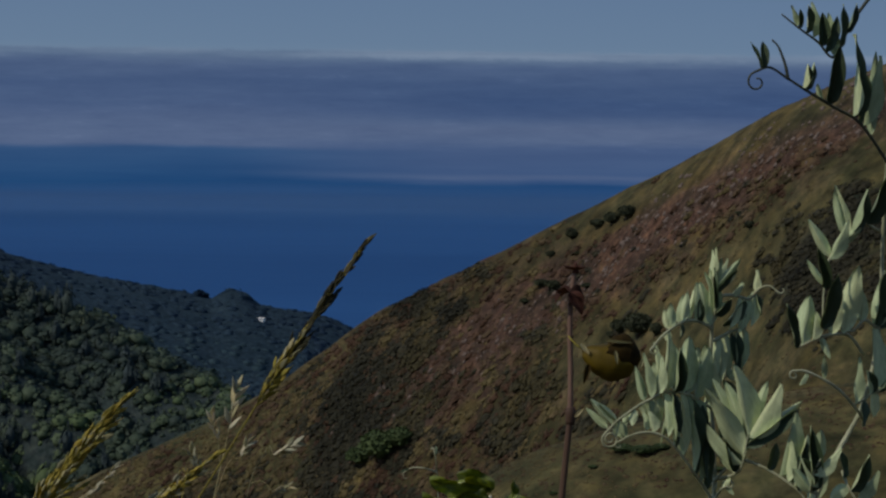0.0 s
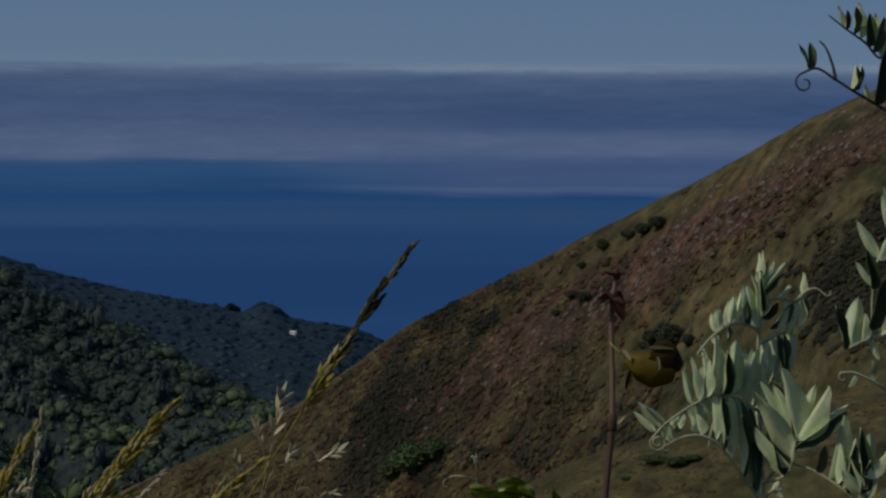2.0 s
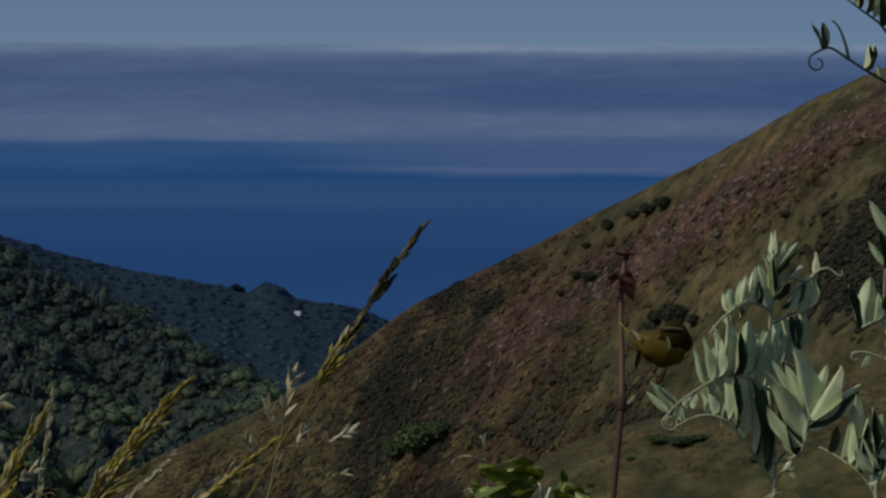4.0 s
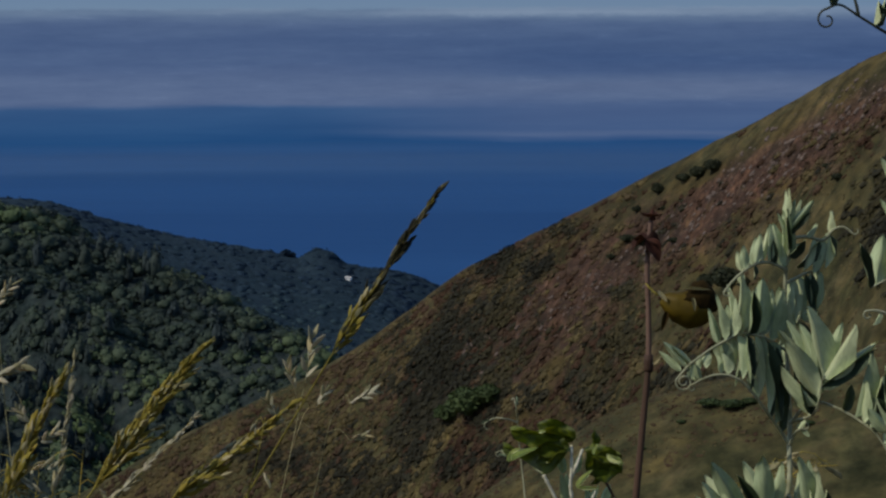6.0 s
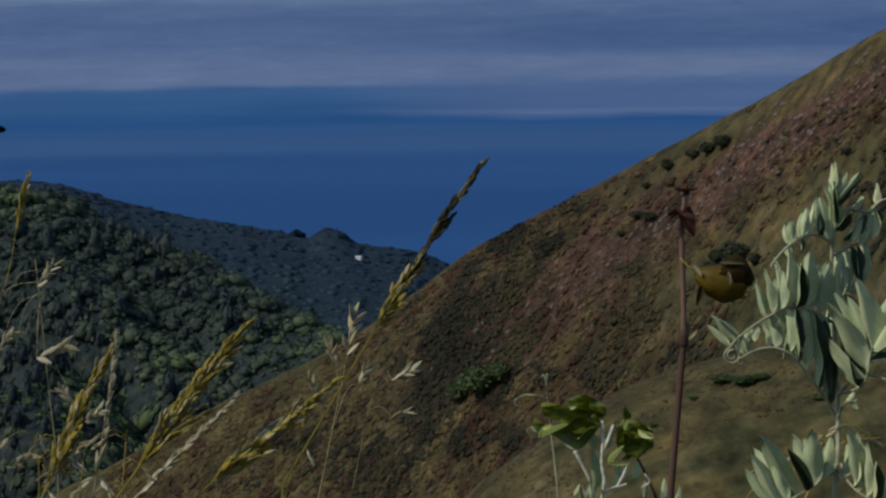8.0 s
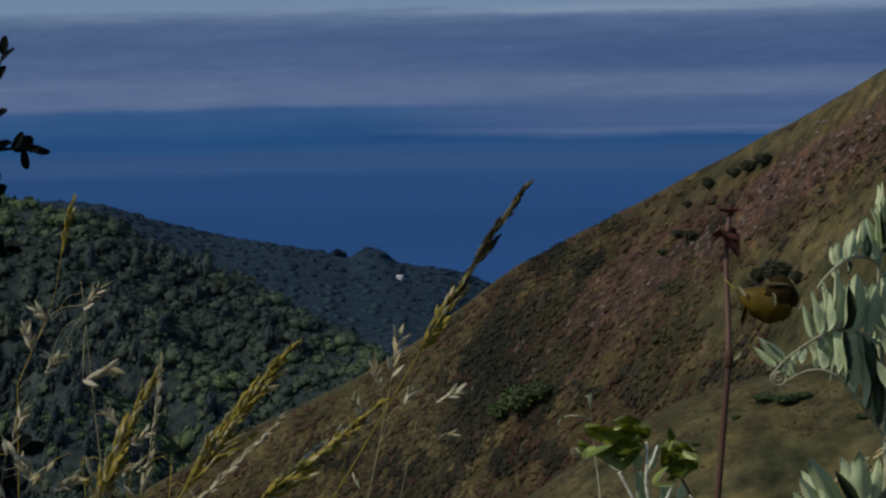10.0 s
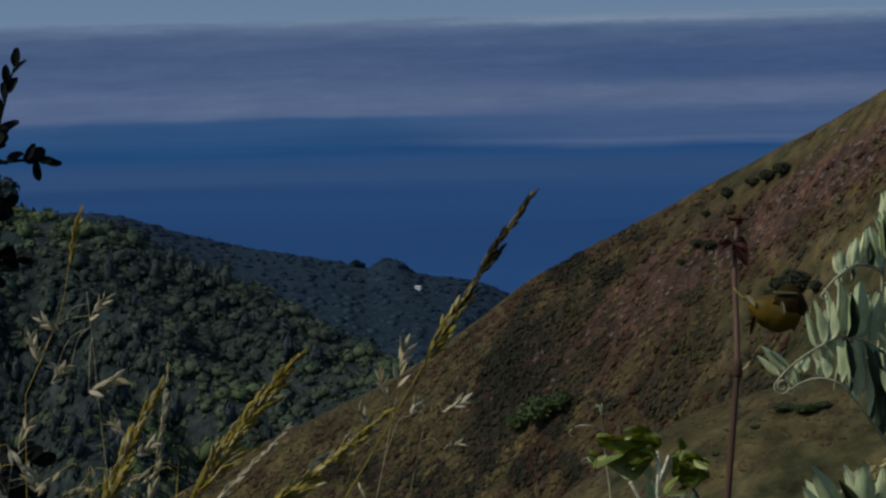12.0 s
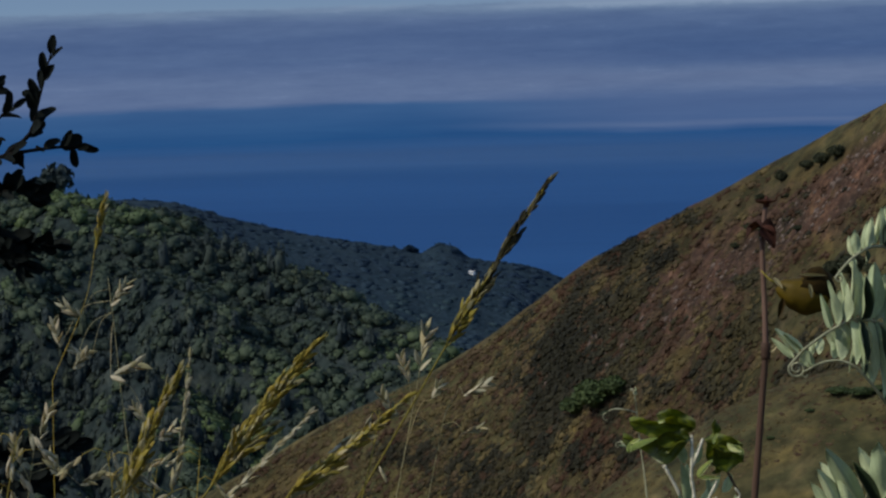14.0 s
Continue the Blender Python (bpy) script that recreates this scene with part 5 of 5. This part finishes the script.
part("dry_rim", RIM, withered, "bleached torn rim", leaf_pose((0.045, -0.008, -0.019), ang(70), 0.010, 0.003))

# ---------------------------------------------------------------- sprig with two broad green leaves
rng = random.Random(8)
g_low = (0.1418, 2.0450, 1.1295)
sprig = thing("leafy_sprig", foot(g_low, 0.0), "pale-stemmed sprig with two crumpled broad yellow-green leaves", "sprig")
o = sprig.location
part("stem", tube("stem", [p - o for p in rise(foot(g_low), [g_low, (0.1441, 2.0450, 1.1460), (0.1420, 2.0450, 1.1626), (0.1428, 2.0450, 1.1819), (0.1435, 2.0590, 1.2011)], 8)], 0.0021, 0.0015, M_SPRIG_STEM_LIT, 8, 0.4, rng), sprig)
part("side_stem", tube("side_stem", [p - o for p in bez([(0.1972, 2.0580, 1.1215), (0.1897, 2.0580, 1.1382), (0.1823, 2.0580, 1.1549), (0.1748, 2.0620, 1.1683)], 8)], 0.0018, 0.0012, M_DRY, 8, 0.2, rng), sprig, "dark dry side stem")
for q, r0 in (([(0.1432, 2.0450, 1.1736), (0.1476, 2.0450, 1.1846), (0.1542, 2.0590, 1.1971)], 0.0018),
              ([(0.1162, 2.0450, 1.1751), (0.1225, 2.0450, 1.1629), (0.1300, 2.0450, 1.1473), (0.1363, 2.0450, 1.1268)], 0.0019),
              ([(0.1440, 2.0450, 1.1350), (0.1549, 2.0450, 1.1392), (0.1657, 2.0450, 1.1424)], 0.0018),
              ([(0.1570, 2.0450, 1.1403), (0.1625, 2.0450, 1.1513), (0.1658, 2.0450, 1.1589)], 0.0015),
              ([(0.1223, 2.0450, 1.1381), (0.1277, 2.0450, 1.1308), (0.1380, 2.0450, 1.1200)], 0.0019),
              ([(0.1803, 2.0450, 1.1388), (0.1874, 2.0450, 1.1443), (0.1831, 2.0450, 1.1521)], 0.0012)):
    part("twig", tube("twig", [p - o for p in bez(q, 6)], r0, r0 * 0.7, M_SPRIG_STEM_LIT, 6, 0.45, rng), sprig)
# each broad leaf is folded into lobes: some turned to the sun, some from it
BROAD = [blade("broad_leaf", M_GREEN, f, c, 0.52, 10, 16, w, 0.2, 0.5) for f, c, w in ((0.55, -0.20, 0.16), (0.8, 0.15, 0.22), (0.4, -0.10, 0.12))]
SUNNED, AWAY = (-0.45, -0.70, 0.45), (0.65, -0.75, -0.25)
for k, (q, a, ln, w, face) in enumerate((
        ((0.1425, 2.0580, 1.1997), 185, 0.0650, 0.0290, AWAY), ((0.1455, 2.0680, 1.2060), 171, 0.0610, 0.0270, AWAY), ((0.1480, 2.0640, 1.2070), 160, 0.0400, 0.0190, SUNNED), ((0.1410, 2.0540, 1.2016), 204, 0.0350, 0.0190, SUNNED),
        ((0.1571, 2.0660, 1.1944), 326, 0.0410, 0.0330, AWAY), ((0.1618, 2.0700, 1.1898), 76, 0.0250, 0.0130, AWAY), ((0.1633, 2.0620, 1.1900), 281, 0.0280, 0.0270, AWAY), ((0.1670, 2.0600, 1.1917), 352, 0.0250, 0.0150, SUNNED))):
    part("broad_leaf", BROAD[k % 3], sprig, "crumpled yellow-green leaf lobe", leaf_pose(Vector(q) - o, ang(a, rng.uniform(-0.1, 0.2)), ln, w, radians(rng.uniform(-12, 12)), face))
CURL = blade("curled_rim", M_CREAM_GREEN, 0.9, 0.25, 0.5)
for q, a, ln, w in (((0.0820, 2.0200, 1.1928), 25, 0.0316, 0.0062), ((0.0820, 2.0200, 1.1934), 81, 0.0110, 0.0050), ((0.0837, 2.0200, 1.2021), 24, 0.0107, 0.0040), ((0.1465, 2.0200, 1.1677), 49, 0.0239, 0.0062), ((0.1471, 2.0200, 1.1682), 359, 0.0205, 0.0040),
                    ((0.1743, 2.0200, 1.2007), 337, 0.0175, 0.0080), ((0.1882, 2.0200, 1.1895), 114, 0.0103, 0.0055), ((0.1624, 2.0200, 1.1993), 70, 0.0115, 0.0040), ((0.1098, 2.0200, 1.2214), 15, 0.0079, 0.0030)):
    part("curled_rim", CURL, sprig, "pale curled rim of a broad leaf", leaf_pose(Vector(q) - o, ang(a, -0.1), ln, w, radians(rng.uniform(-30, 30)), (-0.4, -0.8, 0.3)))
SMALL = blade("small_leaf", M_VETCH, 0.6, 0.2, 0.5)
for q, a, ln, w in (((0.1362, 2.0700, 1.1308), 97, 0.0432, 0.0130), ((0.1431, 2.0750, 1.1307), 96, 0.0393, 0.0100), ((0.1505, 2.0700, 1.1362), 55, 0.0324, 0.0110), ((0.1366, 2.0700, 1.1708), 101, 0.0216, 0.0100), ((0.1478, 2.0750, 1.1696), 76, 0.0229, 0.0080),
                    ((0.1824, 2.0500, 1.1275), 86, 0.0165, 0.0070), ((0.1986, 2.0500, 1.1245), 85, 0.0221, 0.0080), ((0.1724, 2.0700, 1.1425), 68, 0.0208, 0.0110), ((0.1611, 2.0660, 1.1402), 99, 0.0192, 0.0070), ((0.1143, 2.0500, 1.1312), 66, 0.0133, 0.0045)):
    part("small_leaf", SMALL, sprig, "pale narrow leaflet", leaf_pose(Vector(q) - o, ang(a, rng.uniform(-0.3, 0.1)), ln, w, radians(180 + rng.uniform(-25, 25)), SUNNY))
# vetch climbing through the sprig, all curls
rng = random.Random(63)
c_low = (0.1025, 2.1038, 1.1225)
climber = thing("vetch_shoot", foot(c_low), "thin pale vetch shoot with curling tendrils climbing a sprig", "vetch", "vetch by the lookout")
vetch_stem(climber, [foot(c_low), c_low, (0.1000, 2.1105, 1.1522), (0.0964, 2.1173, 1.1848), (0.0935, 2.1034, 1.2184)], 0.0009, 0.0007, rng)
vetch_leaf(climber, rng, [(0.0931, 2.0931, 1.2175), (0.0811, 2.0844, 1.2225), (0.0702, 2.0849, 1.2230), (0.0619, 2.0844, 1.2192)], 1, 0.012, 190, 230, 0.25, 40, (215, 0.005, 0.5), 0.85)
vetch_leaf(climber, rng, [(0.0950, 2.0868, 1.1852), (0.0854, 2.0676, 1.1891), (0.0778, 2.0686, 1.1922)], 1, 0.013, 150, 190, 0.3, 40, (120, 0.004, 0.8), 0.5)
vetch_leaf(climber, rng, [(0.0931, 2.0935, 1.2197), (0.0916, 2.0857, 1.2328), (0.0895, 2.0874, 1.2419)], 1, 0.012, 80, 110, 0.25, 40, (150, 0.002, 0.5), 0.6)
# further vetch shoots round the sprig and the stalk
rng = random.Random(21)
for q, items in (((0.1821, 1.8369, 1.1523), [(95, 0.032, 0.008), (80, 0.036, 0.008)]), ((0.1326, 2.0361, 1.1048), [(115, 0.04, 0.01), (100, 0.045, 0.01), (80, 0.035, 0.01)])):
    shoot = thing("vetch_shoot", foot(q), "young grey-green vetch shoot with narrow leaflets", "vetch", "vetch by the lookout")
    vetch_stem(shoot, [foot(q), (q[0], q[1], q[2] - 0.05), q], 0.0017, 0.001, rng)
    vetch_fan(shoot, rng, q, items, 40)

# ---------------------------------------------------------------- grasses


def spikelet_mesh(mat):
    """A plump, pointed seed husk with two scales, one long along y."""
    vs, fs, n, sides = [], [], 7, 5
    for j in range(n + 1):
        t = j / n
        w = 0.5 * math.sin(math.pi * min(max(t, 0.02), 0.985) ** 0.75) ** 0.8
        for k in range(sides):
            a = 2 * math.pi * k / sides
            vs.append((w * math.cos(a), t, 0.65 * w * math.sin(a) + 0.12 * t * t))
    for j in range(n):
        for k in range(sides):
            a, b = j * sides + k, j * sides + (k + 1) % sides
            fs.append((a, b, b + sides, a + sides))
    return mesh_from("spikelet", vs, fs, mat)


HUSK = {"straw": spikelet_mesh(M_STRAW), "pale": spikelet_mesh(M_STRAW_PALE), "dark": spikelet_mesh(M_STRAW_DARK), "cream": spikelet_mesh(M_CREAM)}


def grass_head(rng, path, head_from, n, size, spread, tint, label, thick=0.0009, tip_tint=None, lean=18, per=4):
    """A flowering grass: culm to the ground, and an ear of n short branchlets with husks, closing towards the tip."""
    base = foot(path[0], rng.uniform(-0.06, 0.02), rng.uniform(-0.03, 0.05))
    g = thing("grass_stalk", base, label, "grass", "flowering grasses")
    o = g.location
    part("culm", tube("culm", [p - o for p in rise(base, path, 10)], thick * 0.7, thick * 0.4, M_STRAW if tint != "pale" else M_STRAW_PALE, 6, 0.1, rng), g)
    head = bez(path, 24)
    m = len(head)
    for k in range(n):
        f = head_from + (1 - head_from) * (k + rng.uniform(0, 0.7)) / n
        i = min(int(f * (m - 1)), m - 2)
        t = (head[i + 1] - head[i]).normalized()
        rel = (f - head_from) / (1 - head_from)
        out = Vector((rng.uniform(-1, 1), rng.uniform(-1, 1), rng.uniform(-1, 1)))
        out = (out - t * out.dot(t)).normalized()
        a = radians(rng.uniform(6, lean) * (1.3 - 0.8 * rel))
        d = (t * math.cos(a) + out * math.sin(a) + Vector((0, 0, -0.06))).normalized()
        ln = spread * rng.uniform(0.5, 1.3) * (1.15 - 0.75 * rel)
        start = head[i] - o
        end = start + d * ln
        br = part("branchlet", tube("branchlet", [start, start.lerp(end, 0.5) + out * ln * 0.06, end], thick * 0.4, thick * 0.25, M_STRAW, 4), g)
        for j in range(per if rel < 0.75 else 2):
            q = start.lerp(end, 0.25 + 0.75 * (j + rng.random() * 0.6) / per)
            dd = d + Vector((rng.uniform(-1, 1), rng.uniform(-1, 1), rng.uniform(-1, 1))) * 0.22
            s = size * rng.uniform(0.7, 1.2) * (1 - 0.2 * rel)
            key = tip_tint if tip_tint and rel > 0.28 + rng.uniform(-0.15, 0.15) else (tint if rng.random() > 0.35 else "cream")
            part("spikelet", HUSK[key], br, "", leaf_pose(q, dd, s * 1.1, s * rng.uniform(0.11, 0.19), rng.uniform(0, 3)))
    return g


def nodding_grass(rng, path, drops, label, tint="pale", size=0.014):
    """A loose grass: thin side branches that nod under single husks."""
    base = foot(path[0], rng.uniform(-0.05, 0.03), 0.02)
    g = thing("grass_stalk", base, label, "grass", "flowering grasses")
    o = g.location
    line = bez(path, 12)
    part("culm", tube("culm", [p - o for p in rise(base, path, 12)], 0.0005, 0.00025, M_STRAW, 6, 0.1, rng), g)
    m = len(line)
    for k in range(drops):
        i = min(int(m * (0.35 + 0.64 * (k + rng.random()) / drops)), m - 1)
        start = line[i] - o
        side = Vector((rng.uniform(-1, 1), rng.uniform(-0.7, 0.7), rng.uniform(0.0, 0.5)))
        a = start + side * 0.016
        b = a + Vector((side.x * 0.012, side.y * 0.01, -0.008))
        br = part("branch", tube("branch", [start, start.lerp(a, 0.5) + Vector((0, 0, 0.003)), a, b], 0.00025, 0.0002, M_STRAW, 5), g)
        run = (b - a).normalized()
        for j in range(rng.choice((3, 4, 5, 6))):
            d = run + Vector((rng.uniform(-1, 1), rng.uniform(-1, 1), rng.uniform(-0.8, 0.8))) * 0.4
            s = size * 0.64 * rng.uniform(0.6, 1.15)
            part("spikelet", HUSK[tint if rng.random() > 0.35 else "cream"], br, "", leaf_pose(a.lerp(b, 0.15 + 0.2 * j), d, s, s * 0.18, rng.uniform(0, 3)))
    return g


def brome(rng, path, ends, label):
    """A lax grass: long hair-thin branches, each bent down under one cluster of narrow bleached husks.
    ends: (place along the culm, tip of the branch, direction of the husks in degrees, their length)."""
    base = foot(path[0], 0.01, 0.02)
    g = thing("grass_stalk", base, label, "grass", "flowering grasses")
    o = g.location
    line = bez(path, 12)
    part("culm", tube("culm", [p - o for p in rise(base, path, 12)], 0.0004, 0.0002, M_CREAM, 6, 0.1, rng), g)
    for f, tip, heading, length in ends:
        start, end = line[min(int(f * (len(line) - 1)), len(line) - 1)] - o, Vector(tip) - o
        mid = start.lerp(end, 0.55) + Vector((0, 0, 0.25 * (end - start).length))
        br = part("branch", tube("branch", bez([start, mid, end], 6), 0.0002, 0.00015, M_CREAM, 5), g)
        for k in range(9):
            d = ang(heading + (22 if k % 2 else -22) + rng.uniform(-14, 14), rng.uniform(-0.4, 0.4))
            at = end + ang(heading) * (length * 0.085 * k)
            s = 0.004 + length * rng.uniform(0.14, 0.24)
            part("spikelet", HUSK["cream" if k % 3 == 2 else "pale"], br, "", leaf_pose(at, d, s, s * rng.uniform(0.11, 0.17), rng.uniform(0, 3)))
    return g


rng = random.Random(40)
# tall ear, dark at its tip against the sea
grass_head(rng, [(-0.1057, 1.2850, 1.3137), (-0.0710, 1.2882, 1.3700), (-0.0455, 1.2857, 1.4124), (-0.0165, 1.2819, 1.4585), (0.0140, 1.2761, 1.5045)], 0.46, 52, 0.0085, 0.022, "straw", "ripe grass ear, straw-coloured below and dark at its tip", 0.0009, "dark", 12, 4)
# golden plumes
grass_head(rng, [(-0.2184, 1.2434, 1.2910), (-0.1890, 1.2469, 1.3301), (-0.1570, 1.2497, 1.3740), (-0.1230, 1.2501, 1.4150)], 0.34, 66, 0.0076, 0.028, "straw", "golden plume of ripe grass", 0.0010, None, 24, 7)
grass_head(rng, [(-0.1853, 1.2890, 1.2791), (-0.1471, 1.2920, 1.3162), (-0.1115, 1.3006, 1.3435), (-0.0730, 1.2983, 1.3750)], 0.3, 50, 0.0075, 0.020, "straw", "golden plume of ripe grass leaning over", 0.0009, None, 18, 5)
grass_head(rng, [(-0.2504, 1.1887, 1.2985), (-0.2277, 1.1922, 1.3392), (-0.2108, 1.1926, 1.3772), (-0.1923, 1.1910, 1.4106)], 0.3, 44, 0.0075, 0.022, "straw", "golden plume of ripe grass", 0.0009, None, 22, 5)
grass_head(rng, [(-0.2351, 1.3408, 1.2668), (-0.2074, 1.3506, 1.2895), (-0.1745, 1.3517, 1.3215), (-0.1381, 1.3523, 1.3571)], 0.35, 20, 0.0080, 0.010, "pale", "thin bleached grass ear", 0.0008, None, 12, 3)
grass_head(rng, [(-0.3252, 1.4472, 1.3656), (-0.3030, 1.4592, 1.4174), (-0.2933, 1.4552, 1.4560), (-0.2843, 1.4495, 1.4876)], 0.62, 20, 0.0075, 0.010, "straw", "slender yellowish grass ear", 0.0004, None, 9, 3)
grass_head(rng, [(-0.2270, 1.2953, 1.2886), (-0.2205, 1.3024, 1.3148), (-0.2123, 1.3024, 1.3601), (-0.2055, 1.3002, 1.4019)], 0.35, 16, 0.0080, 0.009, "pale", "thin bleached grass ear", 0.0007, None, 10, 3)
# loose ones with nodding bleached husks
brome(rng, [(-0.0879, 1.3221, 1.2909), (-0.0770, 1.3221, 1.3400), (-0.0695, 1.3200, 1.3750), (-0.0650, 1.3200, 1.3960)],
      [(0.75, (-0.0665, 1.3150, 1.3880), 80, 0.036), (0.55, (-0.0740, 1.3200, 1.3800), 104, 0.022), (0.35, (-0.0600, 1.3150, 1.3700), 60, 0.016)], "loose grass with bleached nodding husks")
brome(rng, [(-0.0700, 1.3210, 1.2801), (-0.0600, 1.3216, 1.3260), (-0.0520, 1.3186, 1.3600), (-0.0440, 1.3211, 1.3730)],
      [(0.95, (-0.0395, 1.3000, 1.3745), 26, 0.022), (0.5, (-0.0820, 1.3100, 1.3600), 118, 0.022), (0.6, (-0.0400, 1.3100, 1.3500), 18, 0.014)], "loose grass with bleached nodding husks")
nodding_grass(rng, [(-0.1043, 1.2626, 1.3051), (-0.0941, 1.2717, 1.3438), (-0.0888, 1.2770, 1.3700)], 4, "loose grass with bleached nodding husks", "pale", 0.012)
brome(rng, [(-0.2360, 1.2600, 1.3380), (-0.2400, 1.2600, 1.3860), (-0.2430, 1.2600, 1.4330), (-0.2450, 1.2600, 1.4560)],
      [(0.95, (-0.2430, 1.2550, 1.4400), 52, 0.022), (0.9, (-0.2620, 1.2600, 1.4330), 146, 0.018), (0.8, (-0.2760, 1.2620, 1.4150), 100, 0.020), (0.7, (-0.2660, 1.2500, 1.4040), 48, 0.018),
       (0.65, (-0.2440, 1.2500, 1.3990), 22, 0.026), (0.7, (-0.2580, 1.2650, 1.4080), 160, 0.014), (0.4, (-0.2260, 1.2600, 1.3700), 125, 0.014), (0.3, (-0.2180, 1.2550, 1.3600), 35, 0.016)], "loose grass with bleached nodding husks")
brome(rng, [(-0.2900, 1.2100, 1.3050), (-0.2850, 1.2100, 1.3450), (-0.2800, 1.2100, 1.3720)],
      [(0.95, (-0.2780, 1.2100, 1.3700), 70, 0.024), (0.7, (-0.2650, 1.2050, 1.3480), 120, 0.020), (0.6, (-0.2560, 1.2100, 1.3430), 25, 0.022), (0.5, (-0.2900, 1.2100, 1.3550), 100, 0.020)], "loose grass with bleached nodding husks")
nodding_grass(rng, [(-0.2383, 1.1925, 1.3039), (-0.2356, 1.2008, 1.3374), (-0.2387, 1.2053, 1.3623)], 9, "bleached nodding grass, low clump", "pale", 0.013)
nodding_grass(rng, [(-0.2168, 1.1946, 1.2966), (-0.2140, 1.2024, 1.3271), (-0.2110, 1.2082, 1.3517)], 8, "bleached nodding grass, low clump", "pale", 0.013)
nodding_grass(rng, [(-0.2027, 1.2458, 1.2833), (-0.1980, 1.2541, 1.3150), (-0.1948, 1.2627, 1.3537)], 7, "bleached nodding grass, low clump", "pale", 0.012)
nodding_grass(rng, [(-0.2984, 1.1787, 1.3017), (-0.2930, 1.1891, 1.3407), (-0.2873, 1.1973, 1.3742)], 11, "bleached nodding grass, low clump", "pale", 0.014)
nodding_grass(rng, [(0.1835, 1.4427, 1.2358), (0.1996, 1.4485, 1.2693), (0.2264, 1.4495, 1.2922), (0.2492, 1.4488, 1.3075)], 6, "straw-coloured grass behind the vetch", "cream", 0.013)

nodding_grass(rng, [(0.1937, 1.2453, 1.2849), (0.2077, 1.2514, 1.3204), (0.2244, 1.2529, 1.3417), (0.2468, 1.2494, 1.3455)], 9, "straw-coloured grass behind the vetch", "cream", 0.013)
nodding_grass(rng, [(0.1779, 1.2966, 1.2723), (0.2027, 1.3024, 1.3127), (0.2165, 1.3030, 1.3264), (0.2283, 1.3017, 1.3300)], 6, "straw-coloured grass behind the vetch", "cream", 0.012)

# ---------------------------------------------------------------- oak shrub at the edge of the lookout
rng = random.Random(77)
OAK = [blade("oak_leaf", M_OAK_SHADED, f, c, 0.62, 4, 10, 0.03, 0.0, 0.40) for f, c in ((0.35, -0.15), (0.2, 0.1))]
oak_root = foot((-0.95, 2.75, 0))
oak = thing("oak_shrub", oak_root, "evergreen oak shrub, its own shade put into near-black leaf and bark colour", "shrub")
o = oak.location
n_top = (-0.6809, 2.4957, 1.3932)
limbs = [
    ("trunk", [oak_root, (-0.93, 2.73, 0.6), (-0.7269, 2.4597, 1.2062), n_top], 0.017, 0.006, 0),
    ("limb", [n_top, (-0.6416, 2.4584, 1.4475), (-0.5981, 2.4191, 1.4651), (-0.5431, 2.4328, 1.4725), (-0.5136, 2.4393, 1.4701)], 0.004, 0.0011, 22),
    ("limb", [(-0.5981, 2.4191, 1.4651), (-0.5700, 2.4273, 1.4894), (-0.5596, 2.4311, 1.5239), (-0.5441, 2.4358, 1.5773)], 0.003, 0.0009, 22),
    ("limb", [n_top, (-0.6475, 2.5098, 1.4673), (-0.6308, 2.5157, 1.4996), (-0.6113, 2.5212, 1.5153)], 0.003, 0.0009, 12),
    ("limb", [n_top, (-0.6592, 2.5078, 1.4908), (-0.6452, 2.5129, 1.5297), (-0.6322, 2.5166, 1.5424)], 0.003, 0.0009, 12),
    ("limb", [n_top, (-0.6303, 2.4592, 1.4147), (-0.5932, 2.4179, 1.4268), (-0.5703, 2.4233, 1.4226)], 0.003, 0.0009, 18),
    ("limb", [n_top, (-0.6186, 2.4076, 1.3804), (-0.5886, 2.4143, 1.3695), (-0.5461, 2.4238, 1.3612)], 0.003, 0.0009, 18),
    ("limb", [n_top, (-0.6250, 2.4041, 1.3618), (-0.5961, 2.3903, 1.3562), (-0.5783, 2.3938, 1.3459)], 0.003, 0.0009, 12),
    ("limb", [(-0.7269, 2.4597, 1.2062), (-0.6748, 2.3698, 1.2073), (-0.6319, 2.3314, 1.2193), (-0.6025, 2.3401, 1.2236)], 0.004, 0.0011, 10),
    ("limb", [(-0.93, 2.73, 0.6), (-0.6693, 2.2467, 1.1095), (-0.6055, 2.2208, 1.1504), (-0.5371, 2.1909, 1.1732), (-0.4923, 2.2023, 1.1761)], 0.005, 0.0012, 34),
    ("limb", [(-0.6693, 2.2467, 1.1095), (-0.6165, 2.2131, 1.1281), (-0.5481, 2.1814, 1.1398), (-0.5092, 2.1911, 1.1400)], 0.004, 0.0012, 26),
]
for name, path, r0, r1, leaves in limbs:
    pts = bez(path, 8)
    limb = part(name, tube(name, [p - o for p in pts], r0, r1, M_OAK_BARK_SHADED, 7, 0.2, rng), oak)
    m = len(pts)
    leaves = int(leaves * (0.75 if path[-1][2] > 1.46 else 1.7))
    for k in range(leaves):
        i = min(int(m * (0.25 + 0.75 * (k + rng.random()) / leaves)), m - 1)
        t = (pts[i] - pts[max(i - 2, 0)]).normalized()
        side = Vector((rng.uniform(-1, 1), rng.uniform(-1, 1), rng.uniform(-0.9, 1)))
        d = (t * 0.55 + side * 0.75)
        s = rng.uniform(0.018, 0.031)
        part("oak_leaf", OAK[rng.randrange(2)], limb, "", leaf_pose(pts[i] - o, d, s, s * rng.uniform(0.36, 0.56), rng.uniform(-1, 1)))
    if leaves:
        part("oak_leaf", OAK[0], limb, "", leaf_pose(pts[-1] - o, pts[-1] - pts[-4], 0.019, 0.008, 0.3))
